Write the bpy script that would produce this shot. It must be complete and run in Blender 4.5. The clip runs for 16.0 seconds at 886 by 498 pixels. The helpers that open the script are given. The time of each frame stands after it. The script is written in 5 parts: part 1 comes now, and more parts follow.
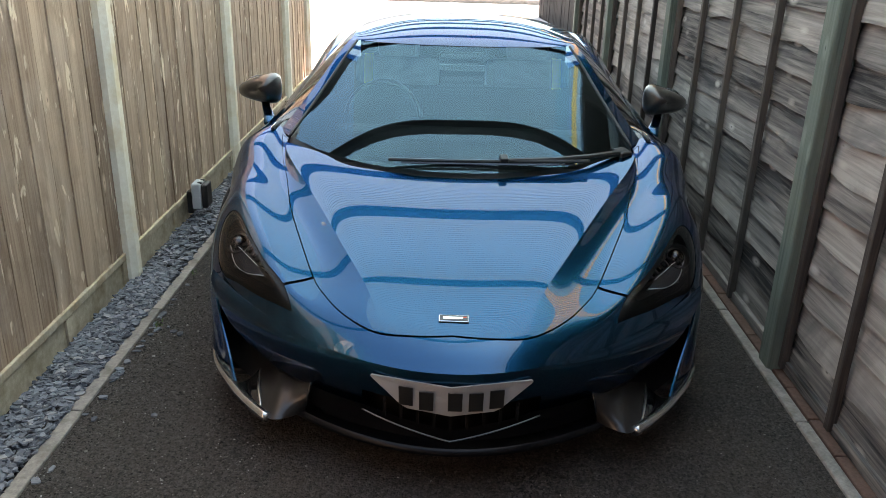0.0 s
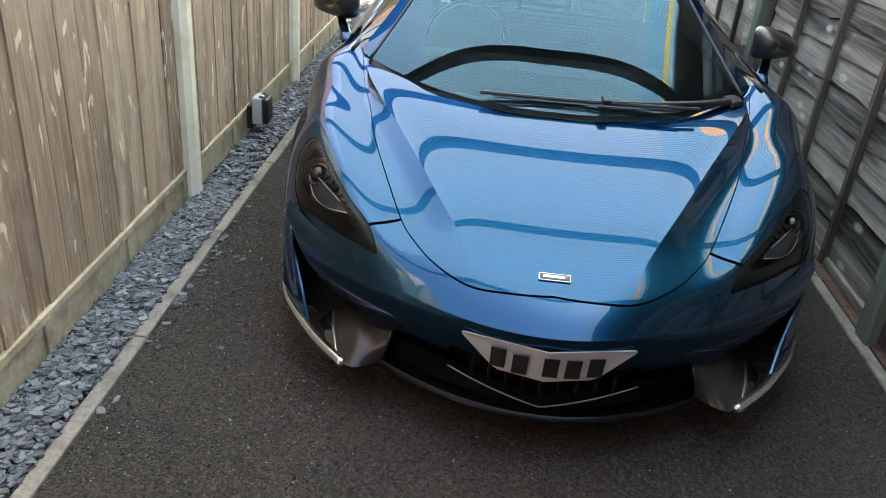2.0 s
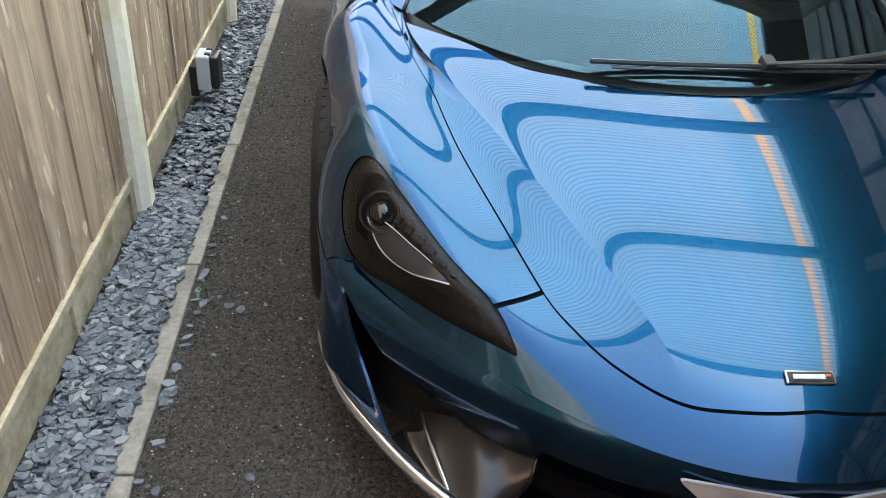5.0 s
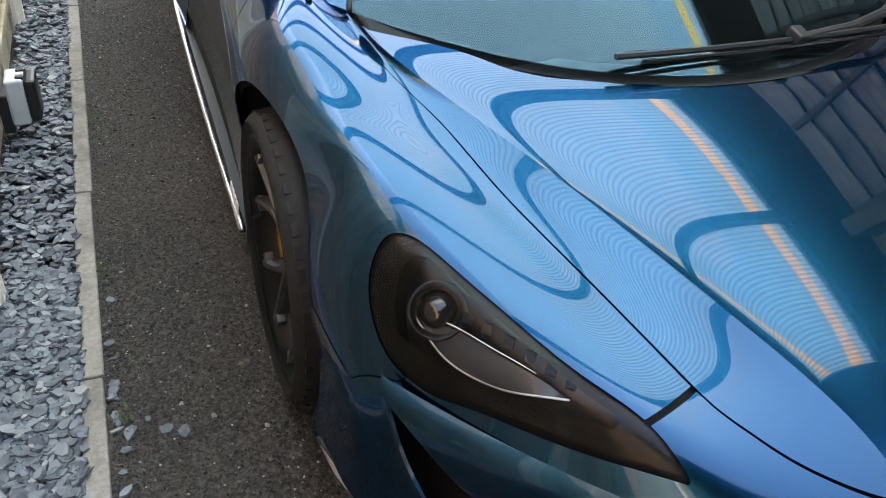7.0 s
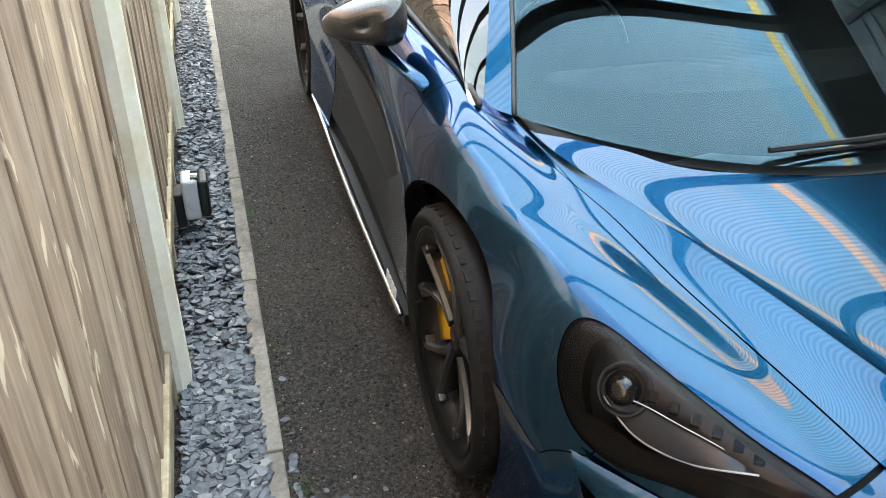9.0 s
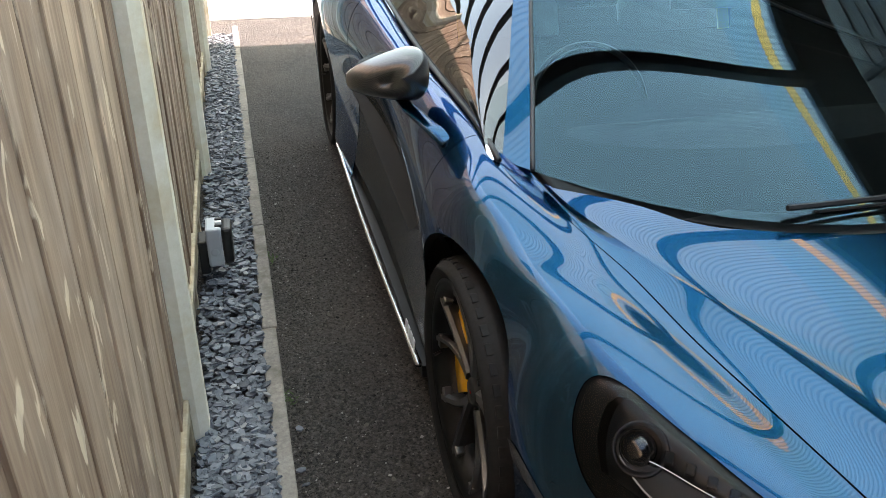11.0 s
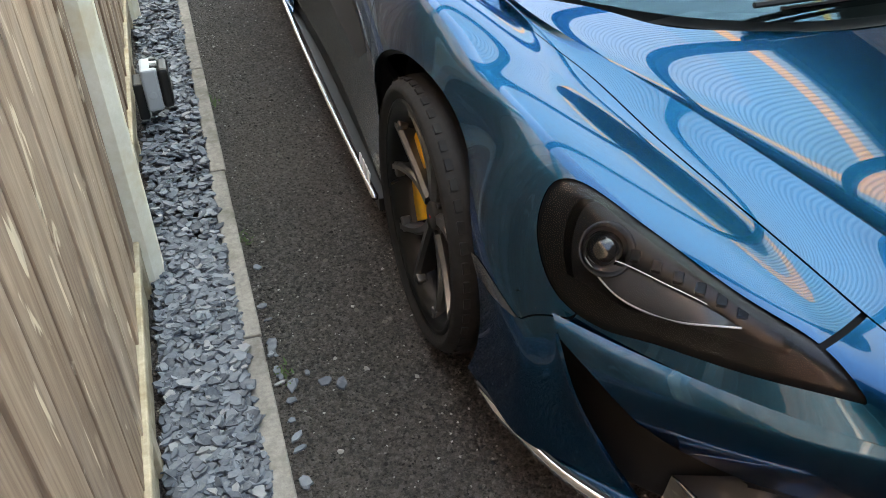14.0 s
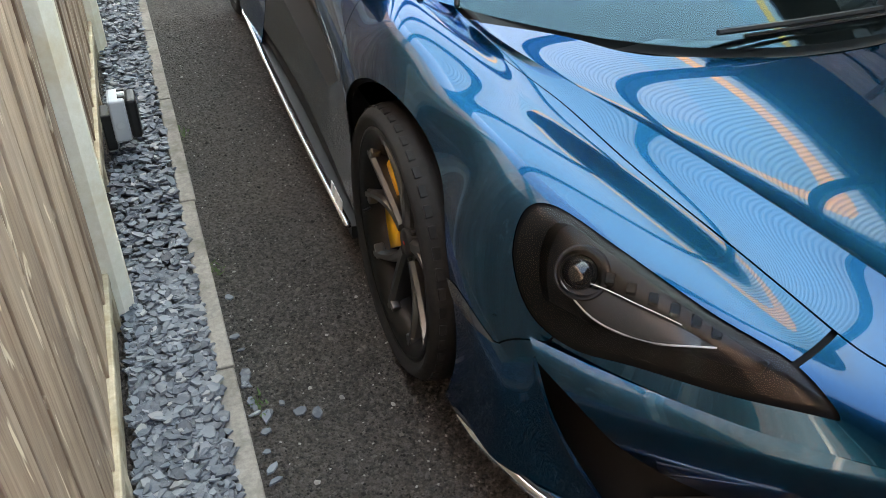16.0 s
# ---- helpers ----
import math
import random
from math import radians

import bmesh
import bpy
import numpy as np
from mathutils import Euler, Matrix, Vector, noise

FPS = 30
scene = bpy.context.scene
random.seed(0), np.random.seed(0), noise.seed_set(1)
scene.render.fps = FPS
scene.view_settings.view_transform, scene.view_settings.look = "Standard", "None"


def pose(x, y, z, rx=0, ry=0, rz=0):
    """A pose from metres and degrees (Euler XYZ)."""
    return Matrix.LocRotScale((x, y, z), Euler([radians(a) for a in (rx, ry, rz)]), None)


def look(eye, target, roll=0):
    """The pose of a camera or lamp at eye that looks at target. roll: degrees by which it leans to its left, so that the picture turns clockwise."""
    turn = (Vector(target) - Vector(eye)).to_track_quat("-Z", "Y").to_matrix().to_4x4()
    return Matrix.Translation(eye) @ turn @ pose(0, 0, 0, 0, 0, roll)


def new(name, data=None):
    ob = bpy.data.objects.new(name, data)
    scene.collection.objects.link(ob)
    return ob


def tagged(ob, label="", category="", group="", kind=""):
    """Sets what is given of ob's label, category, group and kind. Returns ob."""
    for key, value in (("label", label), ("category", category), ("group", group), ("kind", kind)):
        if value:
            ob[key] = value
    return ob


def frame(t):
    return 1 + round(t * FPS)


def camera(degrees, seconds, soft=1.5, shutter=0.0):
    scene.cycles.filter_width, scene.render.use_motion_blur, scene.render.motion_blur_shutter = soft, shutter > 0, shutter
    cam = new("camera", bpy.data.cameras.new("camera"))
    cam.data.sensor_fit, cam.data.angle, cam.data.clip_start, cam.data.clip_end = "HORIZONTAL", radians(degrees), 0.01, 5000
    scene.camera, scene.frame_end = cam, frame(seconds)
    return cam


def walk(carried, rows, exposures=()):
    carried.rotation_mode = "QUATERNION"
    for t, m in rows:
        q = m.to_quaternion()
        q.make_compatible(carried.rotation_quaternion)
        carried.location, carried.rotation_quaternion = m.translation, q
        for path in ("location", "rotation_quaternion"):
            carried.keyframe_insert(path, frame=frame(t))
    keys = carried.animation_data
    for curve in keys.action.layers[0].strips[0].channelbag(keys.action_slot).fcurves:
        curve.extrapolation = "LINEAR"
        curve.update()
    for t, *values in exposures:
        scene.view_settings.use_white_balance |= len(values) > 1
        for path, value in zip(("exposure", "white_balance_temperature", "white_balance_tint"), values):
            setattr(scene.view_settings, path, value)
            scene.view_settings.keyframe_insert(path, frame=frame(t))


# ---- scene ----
cam = camera(57.9, 16.0, soft=0.7)

# ---- the camera's way ----
EXPOSURES = [(0.0, 2.35, 7250, 32), (2.0, 2.80, 7250, 32), (3.5, 3.08, 7250, 32), (8.0, 3.12, 7250, 32), (9.0, 3.20, 7250, 32), (9.2, 3.10, 7250, 32), (11.3, 2.50, 7250, 32), (12.5, 2.75, 7250, 32), (13.5, 3.00, 7250, 32), (14.5, 3.05, 7250, 32), (16.0, 3.05, 7250, 32)]
PATH = [
    (0, (-0.017, -2.001, 1.613), (-0.027, -0.143, 0.874), 1.6),
    (0.5, (-0.021, -2.002, 1.615), (-0.047, -0.157, 0.845), 2.3),
    (1, (-0.065, -1.938, 1.604), (-0.097, -0.11, 0.795), 3.4),
    (1.5, (-0.144, -1.849, 1.595), (-0.185, -0.047, 0.728), 4.5),
    (2, (-0.236, -1.791, 1.598), (-0.298, -0.019, 0.674), 5.1),
    (2.5, (-0.291, -1.669, 1.579), (-0.366, 0.074, 0.602), 5.2),
    (3, (-0.357, -1.444, 1.553), (-0.412, 0.277, 0.536), 5.3),
    (3.5, (-0.501, -1.313, 1.527), (-0.501, 0.392, 0.481), 5.1),
    (4, (-0.667, -1.22, 1.522), (-0.612, 0.469, 0.451), 4.5),
    (4.5, (-0.731, -1.088, 1.5), (-0.616, 0.582, 0.406), 4.3),
    (5, (-0.773, -0.85, 1.466), (-0.585, 0.801, 0.354), 4.7),
    (5.2, (-0.797, -0.779, 1.454), (-0.564, 0.865, 0.34), 4.9),
    (7.3, (-1.216, -0.244, 1.374), (-0.521, 1.207, 0.186), 5.0),
    (7.5, (-1.276, -0.255, 1.386), (-0.582, 1.19, 0.19), 4.5),
    (8, (-1.328, -0.285, 1.392), (-0.657, 1.18, 0.206), 3.3),
    (8.5, (-1.317, -0.306, 1.406), (-0.731, 1.245, 0.288), 1.8),
    (9, (-1.318, -0.307, 1.45), (-0.832, 1.347, 0.435), 0.5),
    (9.2, (-1.314, -0.305, 1.472), (-0.864, 1.386, 0.504), 0.3),
    (11.3, (-1.308, -0.312, 1.473), (-0.864, 1.408, 0.555), 0.3),
    (11.5, (-1.309, -0.311, 1.455), (-0.857, 1.38, 0.489), 0.3),
    (12, (-1.315, -0.308, 1.403), (-0.838, 1.303, 0.319), 0.5),
    (12.5, (-1.319, -0.307, 1.362), (-0.825, 1.236, 0.189), 0.6),
    (13, (-1.322, -0.299, 1.355), (-0.819, 1.201, 0.132), 0.5),
    (13.5, (-1.319, -0.3, 1.359), (-0.813, 1.195, 0.132), 0.3),
    (14, (-1.317, -0.303, 1.365), (-0.811, 1.208, 0.156), -0.0),
    (14.5, (-1.316, -0.305, 1.369), (-0.809, 1.221, 0.181), -0.3),
    (15, (-1.32, -0.306, 1.37), (-0.795, 1.226, 0.196), -0.1),
    (15.5, (-1.323, -0.305, 1.368), (-0.768, 1.226, 0.208), 0.3),
    (16, (-1.33, -0.303, 1.364), (-0.737, 1.221, 0.211), 0.7),
]
walk(cam, [(t, look(eye, target, roll)) for t, eye, target, roll in PATH],
     exposures=EXPOSURES)

# ---- light ----
SUN_DIR = Vector((0.36, 0.42, 0.83)).normalized()      # towards the sun
world = bpy.data.worlds.new("world")
scene.world = world
world.use_nodes = True
wn = world.node_tree.nodes
sky = wn.new("ShaderNodeTexSky")
sky.sky_type, sky.sun_disc = "NISHITA", False
sky.dust_density, sky.ozone_density = 5.0, 1.0
sky.sun_elevation = math.asin(SUN_DIR.z)
sky.sun_rotation = math.atan2(SUN_DIR.x, SUN_DIR.y)
haze = wn.new("ShaderNodeMix")
haze.data_type, haze.blend_type = "RGBA", "MULTIPLY"
haze.inputs[0].default_value = 1.0
haze.inputs[7].default_value = (0.86, 1.13, 1.0, 1)
world.node_tree.links.new(sky.outputs[0], haze.inputs[6])
world.node_tree.links.new(haze.outputs[2], wn["Background"].inputs[0])
wn["Background"].inputs[1].default_value = 0.15
sun_data = bpy.data.lights.new("sun", "SUN")
sun_data.energy, sun_data.angle, sun_data.color = 5.0, radians(0.53), (1.0, 0.95, 0.87)
sun = new("sun", sun_data)
sun.matrix_world = look(SUN_DIR * 30, (0, 0, 0))


# ---- materials ----
def mat(name, color=(0.5, 0.5, 0.5), rough=0.5, metal=0.0, coat=0.0, spec=0.5):
    m = bpy.data.materials.new(name)
    m.use_nodes = True
    b = m.node_tree.nodes["Principled BSDF"]
    b.inputs["Base Color"].default_value = (*color, 1)
    b.inputs["Roughness"].default_value = rough
    b.inputs["Metallic"].default_value = metal
    b.inputs["Coat Weight"].default_value = coat
    b.inputs["Coat Roughness"].default_value = 0.02
    b.inputs["Specular IOR Level"].default_value = spec
    return m


class Nodes:
    """Shortcuts for building a node tree."""

    def __init__(self, m):
        self.t = m.node_tree
        self.b = self.t.nodes["Principled BSDF"]

    def add(self, kind, **inputs):
        n = self.t.nodes.new(kind)
        for key, value in inputs.items():
            n.inputs[key.replace("_", " ")].default_value = value
        return n

    def link(self, a, b):
        self.t.links.new(a, b)

    def coords(self, scale=(1, 1, 1), turn=(0, 0, 0), which="Object", own=True):
        c = self.add("ShaderNodeTexCoord")
        mp = self.add("ShaderNodeMapping")
        mp.inputs["Scale"].default_value = scale
        mp.inputs["Rotation"].default_value = turn
        self.link(c.outputs[which], mp.inputs[0])
        if own:     # every piece takes its own stretch of the pattern
            info = self.add("ShaderNodeObjectInfo")
            off = self.add("ShaderNodeVectorMath")
            off.operation = "MULTIPLY"
            comb = self.add("ShaderNodeCombineXYZ")
            for k in range(3):
                self.link(info.outputs["Random"], comb.inputs[k])
            off.inputs[1].default_value = (37.0, 53.0, 71.0)
            self.link(comb.outputs[0], off.inputs[0])
            self.link(off.outputs[0], mp.inputs["Location"])
        return mp.outputs[0]

    def noise(self, vec, scale, detail=4.0, rough=0.55, distort=0.0):
        n = self.add("ShaderNodeTexNoise", Scale=scale, Detail=detail, Roughness=rough, Distortion=distort)
        if vec is not None:
            self.link(vec, n.inputs["Vector"])
        return n.outputs["Fac"]

    def ramp(self, fac, stops):
        r = self.add("ShaderNodeValToRGB")
        e = r.color_ramp.elements
        while len(e) < len(stops):
            e.new(0.5)
        for el, (p, c) in zip(e, stops):
            el.position = p
            el.color = (*c, 1) if len(c) == 3 else c
        self.link(fac, r.inputs[0])
        return r.outputs[0]

    def mix(self, a, b, fac, mode="MIX"):
        n = self.add("ShaderNodeMix")
        n.data_type, n.blend_type = "RGBA", mode
        for sock, v in ((n.inputs[6], a), (n.inputs[7], b)):
            if isinstance(v, tuple):
                sock.default_value = (*v, 1)
            else:
                self.link(v, sock)
        if isinstance(fac, float):
            n.inputs[0].default_value = fac
        else:
            self.link(fac, n.inputs[0])
        return n.outputs[2]

    def math(self, op, a, b=0.0):
        n = self.add("ShaderNodeMath")
        n.operation = op
        for k, v in enumerate((a, b)):
            if isinstance(v, (int, float)):
                n.inputs[k].default_value = v
            else:
                self.link(v, n.inputs[k])
        return n.outputs[0]

    def bump(self, height, strength=0.3, distance=0.01):
        n = self.add("ShaderNodeBump", Strength=strength, Distance=distance)
        self.link(height, n.inputs["Height"])
        self.link(n.outputs[0], self.b.inputs["Normal"])

    def color(self, c):
        self.link(c, self.b.inputs["Base Color"])

    def rough(self, r):
        self.link(r, self.b.inputs["Roughness"])


def wood_mat(name, dark, light, along, grain=1.0, rough=0.75, knots=True, streak=None, scars=False):
    """Sawn timber: grain drawn out along an axis ('x', 'y' or 'z'), knots and weather streaks."""
    m = mat(name, light, rough, spec=0.25)
    n = Nodes(m)
    k = "xyz".index(along)
    fine = [60.0 * grain] * 3
    fine[k] = 2.2 * grain
    broad = [9.0] * 3
    broad[k] = 0.9
    f = n.noise(n.coords(tuple(fine)), 1.0, 5.0, 0.6, 0.9)
    g = n.noise(n.coords(tuple(broad)), 1.0, 3.0, 0.5, 0.6)
    info = n.add("ShaderNodeObjectInfo")
    both = n.math("ADD", n.math("MULTIPLY", f, 0.5), n.math("MULTIPLY", g, 0.5))
    both = n.math("ADD", both, n.math("MULTIPLY", n.math("SUBTRACT", info.outputs["Random"], 0.5), 0.22))
    c = n.ramp(both, [(0.33, dark), (0.50, tuple((a + b) / 2 for a, b in zip(dark, light))), (0.67, light)])
    if streak:
        s = n.noise(n.coords((2.3, 2.3, 2.3)), 1.0, 4.0, 0.6, 1.0)
        c = n.mix(c, streak, n.math("MULTIPLY", n.ramp(s, [(0.5, (0, 0, 0)), (0.75, (1, 1, 1))]), 0.6))
    if knots:
        v = n.add("ShaderNodeTexVoronoi", Scale=1.0, Randomness=1.0)
        sc = [9.0] * 3
        sc[k] = 3.6
        n.link(n.coords(tuple(sc)), v.inputs["Vector"])
        spot = n.ramp(v.outputs["Distance"], [(0.08, (1, 1, 1)), (0.19, (0, 0, 0))])
        c = n.mix(c, tuple(min(1.0, q * 1.25) for q in light), n.math("MULTIPLY", spot, 0.75))
        heart = n.ramp(v.outputs["Distance"], [(0.02, (1, 1, 1)), (0.05, (0, 0, 0))])
        c = n.mix(c, tuple(d * 0.6 for d in dark), n.math("MULTIPLY", heart, 0.7))
    if scars:       # pale rubbed scars and dark stains
        sc = [19.0] * 3
        sc[k] = 5.5
        w = n.noise(n.coords(tuple(sc)), 1.0, 3.0, 0.5, 0.8)
        c = n.mix(c, tuple(min(0.8, q * 1.5 + 0.06) for q in light), n.math("MULTIPLY", n.ramp(w, [(0.635, (0, 0, 0)), (0.67, (1, 1, 1))]), 0.8))
        d = n.noise(n.coords((5.0, 5.0, 2.0)), 1.0, 5.0, 0.7, 0.5)
        c = n.mix(c, tuple(q * 0.75 for q in dark), n.math("MULTIPLY", n.ramp(d, [(0.50, (0, 0, 0)), (0.74, (1, 1, 1))]), 0.75))
    n.color(c)
    n.bump(n.math("ADD", f, n.math("MULTIPLY", g, 0.6)), 0.5, 0.004)
    return m


def stone_mat(name, dark, light, scale=30.0, rough=0.85, strength=0.4, stain=None, distance=0.004):
    m = mat(name, light, rough, spec=0.3)
    n = Nodes(m)
    vec = n.coords()
    f = n.noise(vec, scale, 8.0, 0.7)
    g = n.noise(vec, scale * 0.08, 3.0)
    c = n.ramp(n.math("ADD", n.math("MULTIPLY", f, 0.6), n.math("MULTIPLY", g, 0.4)), [(0.35, dark), (0.65, light)])
    if stain:
        c = n.mix(c, stain, n.ramp(n.noise(vec, scale * 0.15, 5.0, 0.65), [(0.5, (0, 0, 0)), (0.7, (1, 1, 1))]))
    n.color(c)
    n.bump(f, strength, distance)
    return m


def asphalt_mat():
    """Worn asphalt: mixed stones standing proud of a dark binder, with dusty brown patches."""
    m = mat("asphalt", (0.06, 0.055, 0.05), 0.8, spec=0.3)
    n = Nodes(m)
    vec = n.coords(own=False)
    v = n.add("ShaderNodeTexVoronoi", Scale=120.0, Randomness=1.0)
    n.link(vec, v.inputs["Vector"])
    v2 = n.add("ShaderNodeTexVoronoi", Scale=300.0, Randomness=1.0)
    n.link(vec, v2.inputs["Vector"])
    patch = n.noise(vec, 1.6, 6.0, 0.65, 0.5)
    pits = n.noise(vec, 75.0, 5.0, 0.75)
    chip = n.ramp(v.outputs["Color"], [(0.0, (0.016, 0.0145, 0.0135)), (0.5, (0.075, 0.067, 0.061)), (0.92, (0.18, 0.16, 0.144)), (1.0, (0.36, 0.33, 0.31))])
    small = n.ramp(v2.outputs["Color"], [(0.2, (0.026, 0.023, 0.021)), (0.9, (0.15, 0.133, 0.119))])
    c = n.mix(chip, small, 0.45)
    dust = n.ramp(patch, [(0.42, (0, 0, 0)), (0.72, (1, 1, 1))])
    c = n.mix(c, (0.16, 0.131, 0.108), n.math("MULTIPLY", dust, 0.5))
    c = n.mix(c, (0.012, 0.011, 0.011), n.ramp(pits, [(0.34, (0.95, 0.95, 0.95)), (0.50, (0, 0, 0))]))
    n.color(c)
    h = n.math("ADD", n.math("MULTIPLY", v.outputs["Distance"], -1.0), n.math("MULTIPLY", v2.outputs["Distance"], -0.5))
    n.bump(n.math("ADD", h, n.math("MULTIPLY", pits, 1.4)), 1.0, 0.016)
    return m


def paint_mat():
    """Pearl blue flake under clear lacquer: a broad blue sheen, sharp mirror gloss, a thin film of dust and dried drops."""
    m = mat("blue_paint", (0.002, 0.06, 0.17), 0.25, 1.0, 1.0)
    n = Nodes(m)
    n.b.inputs["Specular Tint"].default_value = (0.05, 0.4, 0.65, 1)
    n.b.inputs["Coat IOR"].default_value = 1.43
    vec = n.coords(own=False)
    flake = n.add("ShaderNodeTexVoronoi", Scale=1400.0)
    n.link(vec, flake.inputs["Vector"])
    c = n.ramp(flake.outputs["Color"], [(0.0, (0.0003, 0.039, 0.089)), (1.0, (0.0008, 0.070, 0.153))])
    dirt = n.ramp(n.noise(vec, 300.0, 2.0), [(0.68, (0, 0, 0)), (0.74, (1, 1, 1))])
    film = n.ramp(n.noise(vec, 5.0, 4.0), [(0.4, (0, 0, 0)), (0.7, (1, 1, 1))])
    spots = n.math("MULTIPLY", dirt, film)
    c = n.mix(c, (0.30, 0.36, 0.40), n.math("MULTIPLY", spots, 0.5))
    n.color(c)
    n.link(n.math("ADD", n.math("MULTIPLY", film, 0.012), n.math("MULTIPLY", spots, 0.25)), n.b.inputs["Coat Roughness"])
    return m


def carbon_mat():
    m = mat("carbon_fibre", (0.03, 0.028, 0.026), 0.35, 0.2, 1.0)
    n = Nodes(m)
    vec = n.coords(own=False)
    ch = n.add("ShaderNodeTexChecker", Scale=340.0)
    n.link(vec, ch.inputs["Vector"])
    ch.inputs["Color1"].default_value = (0.005, 0.005, 0.005, 1)
    ch.inputs["Color2"].default_value = (0.026, 0.024, 0.022, 1)
    n.color(ch.outputs["Color"])
    return m


def glass_mat(name, tint, ior=1.5, gloss=(1.0, 1.0, 1.0), rough=0.01):
    """A thin pane: clear tinted body, mirror gloss growing towards grazing."""
    m = bpy.data.materials.new(name)
    m.use_nodes = True
    t = m.node_tree
    t.nodes.remove(t.nodes["Principled BSDF"])
    tr = t.nodes.new("ShaderNodeBsdfTransparent")
    tr.inputs[0].default_value = (*tint, 1)
    gl = t.nodes.new("ShaderNodeBsdfGlossy")
    gl.inputs["Roughness"].default_value = rough
    gl.inputs[0].default_value = (*gloss, 1)
    fr = t.nodes.new("ShaderNodeFresnel")
    fr.inputs[0].default_value = ior
    mx = t.nodes.new("ShaderNodeMixShader")
    t.links.new(fr.outputs[0], mx.inputs[0])
    t.links.new(tr.outputs[0], mx.inputs[1])
    t.links.new(gl.outputs[0], mx.inputs[2])
    t.links.new(mx.outputs[0], t.nodes["Material Output"].inputs[0])
    return m


def roof_mat(name="translucent_sheet", tint=(0.205, 0.31, 0.36)):
    """Milky plastic sheet: part of the light is spread evenly, part goes on roughly as it came."""
    m = bpy.data.materials.new(name)
    m.use_nodes = True
    t = m.node_tree
    t.nodes.remove(t.nodes["Principled BSDF"])
    tl = t.nodes.new("ShaderNodeBsdfTranslucent")
    tl.inputs[0].default_value = (*tint, 1)
    rf = t.nodes.new("ShaderNodeBsdfRefraction")
    rf.inputs["Color"].default_value = (*(0.35 + 0.9 * q for q in tint), 1)
    rf.inputs["Roughness"].default_value = 0.6
    rf.inputs["IOR"].default_value = 1.12
    df = t.nodes.new("ShaderNodeBsdfDiffuse")
    df.inputs[0].default_value = (0.6, 0.66, 0.7, 1)
    mx, my = t.nodes.new("ShaderNodeMixShader"), t.nodes.new("ShaderNodeMixShader")
    mx.inputs[0].default_value, my.inputs[0].default_value = 0.0, 0.10
    t.links.new(tl.outputs[0], mx.inputs[1])
    t.links.new(rf.outputs[0], mx.inputs[2])
    t.links.new(mx.outputs[0], my.inputs[1])
    t.links.new(df.outputs[0], my.inputs[2])
    t.links.new(my.outputs[0], t.nodes["Material Output"].inputs[0])
    return m


M_PAINT = paint_mat()
M_CARBON = carbon_mat()
M_GLOSS = mat("gloss_black", (0.010, 0.010, 0.011), 0.12, 0.0, 0.6)
M_PIANO = mat("polished_black", (0.012, 0.011, 0.010), 0.08, 0.0, 1.0)
M_BLACK = mat("satin_black_plastic", (0.012, 0.012, 0.012), 0.45)
M_MESH = mat("black_grille", (0.006, 0.006, 0.006), 0.6, spec=0.15)
M_BLADE = mat("gloss_dark_blade", (0.016, 0.013, 0.011), 0.34, 0.0, 0.2)
M_CHIN = mat("satin_black_chin", (0.006, 0.006, 0.007), 0.3, spec=0.15)
M_RUBBER = stone_mat("tyre_rubber", (0.006, 0.0055, 0.005), (0.016, 0.015, 0.014), 60, 0.7, 0.25)
M_RIM = mat("gunmetal_alloy", (0.17, 0.165, 0.158), 0.28, 0.9, 0.3)
M_BARREL = mat("grey_rim_barrel", (0.020, 0.019, 0.018), 0.35, 0.8)
# Dirt speckle on black that paints the dark ground mirrored in the lower doors.
M_SKIRT = stone_mat("dirty_reflection_black", (0.004, 0.004, 0.004), (0.020, 0.020, 0.020), 160, 0.25, 0.1)
M_DISC = mat("brake_steel", (0.06, 0.058, 0.055), 0.45, 0.9)
M_CALIPER = mat("yellow_caliper_paint", (0.85, 0.42, 0.01), 0.35, 0.0, 0.5)
M_CHROME = mat("chrome", (0.75, 0.75, 0.75), 0.12, 1.0)
# Polished metal; on the foot lips its paleness paints reflections on gloss black.
M_LIP = mat("pale_polish_reflection", (0.50, 0.49, 0.47), 0.14, 0.9, 0.5)
M_SILVER = mat("satin_silver", (0.45, 0.45, 0.46), 0.3, 0.9)
M_GLASS = glass_mat("windscreen_glass", (0.60, 0.68, 0.66), 1.62, (0.46, 0.80, 1.0))
M_SIDEGLASS = glass_mat("tinted_side_glass", (0.18, 0.20, 0.20), 1.9)
M_LENS = glass_mat("lamp_lens", (0.88, 0.88, 0.88), 1.29, (1.0, 1.0, 1.0), 0.025)
M_LAMP = mat("lamp_bowl_grey", (0.022, 0.022, 0.023), 0.28, 0.4)
M_LEAFGREY = mat("satin_grey_light_panel", (0.06, 0.062, 0.066), 0.22, 0.3)
M_DRL = mat("frosted_light_guide", (0.85, 0.85, 0.85), 0.2)
M_PLATE = mat("plate_white", (0.33, 0.335, 0.335), 0.35)
M_INK = mat("plate_black", (0.012, 0.012, 0.012), 0.4)
M_CABIN = stone_mat("dark_cabin_trim", (0.012, 0.012, 0.013), (0.03, 0.03, 0.032), 90, 0.7, 0.2)
M_BELT = mat("yellow_belt_webbing", (0.75, 0.52, 0.05), 0.6)
M_SEAT = stone_mat("grey_seat_hide", (0.035, 0.035, 0.037), (0.07, 0.07, 0.075), 120, 0.55, 0.2)
M_ASPHALT = asphalt_mat()
M_BOARD = wood_mat("brown_fence_board", (0.215, 0.135, 0.090), (0.55, 0.395, 0.28), "z", streak=(0.46, 0.36, 0.29), scars=True)
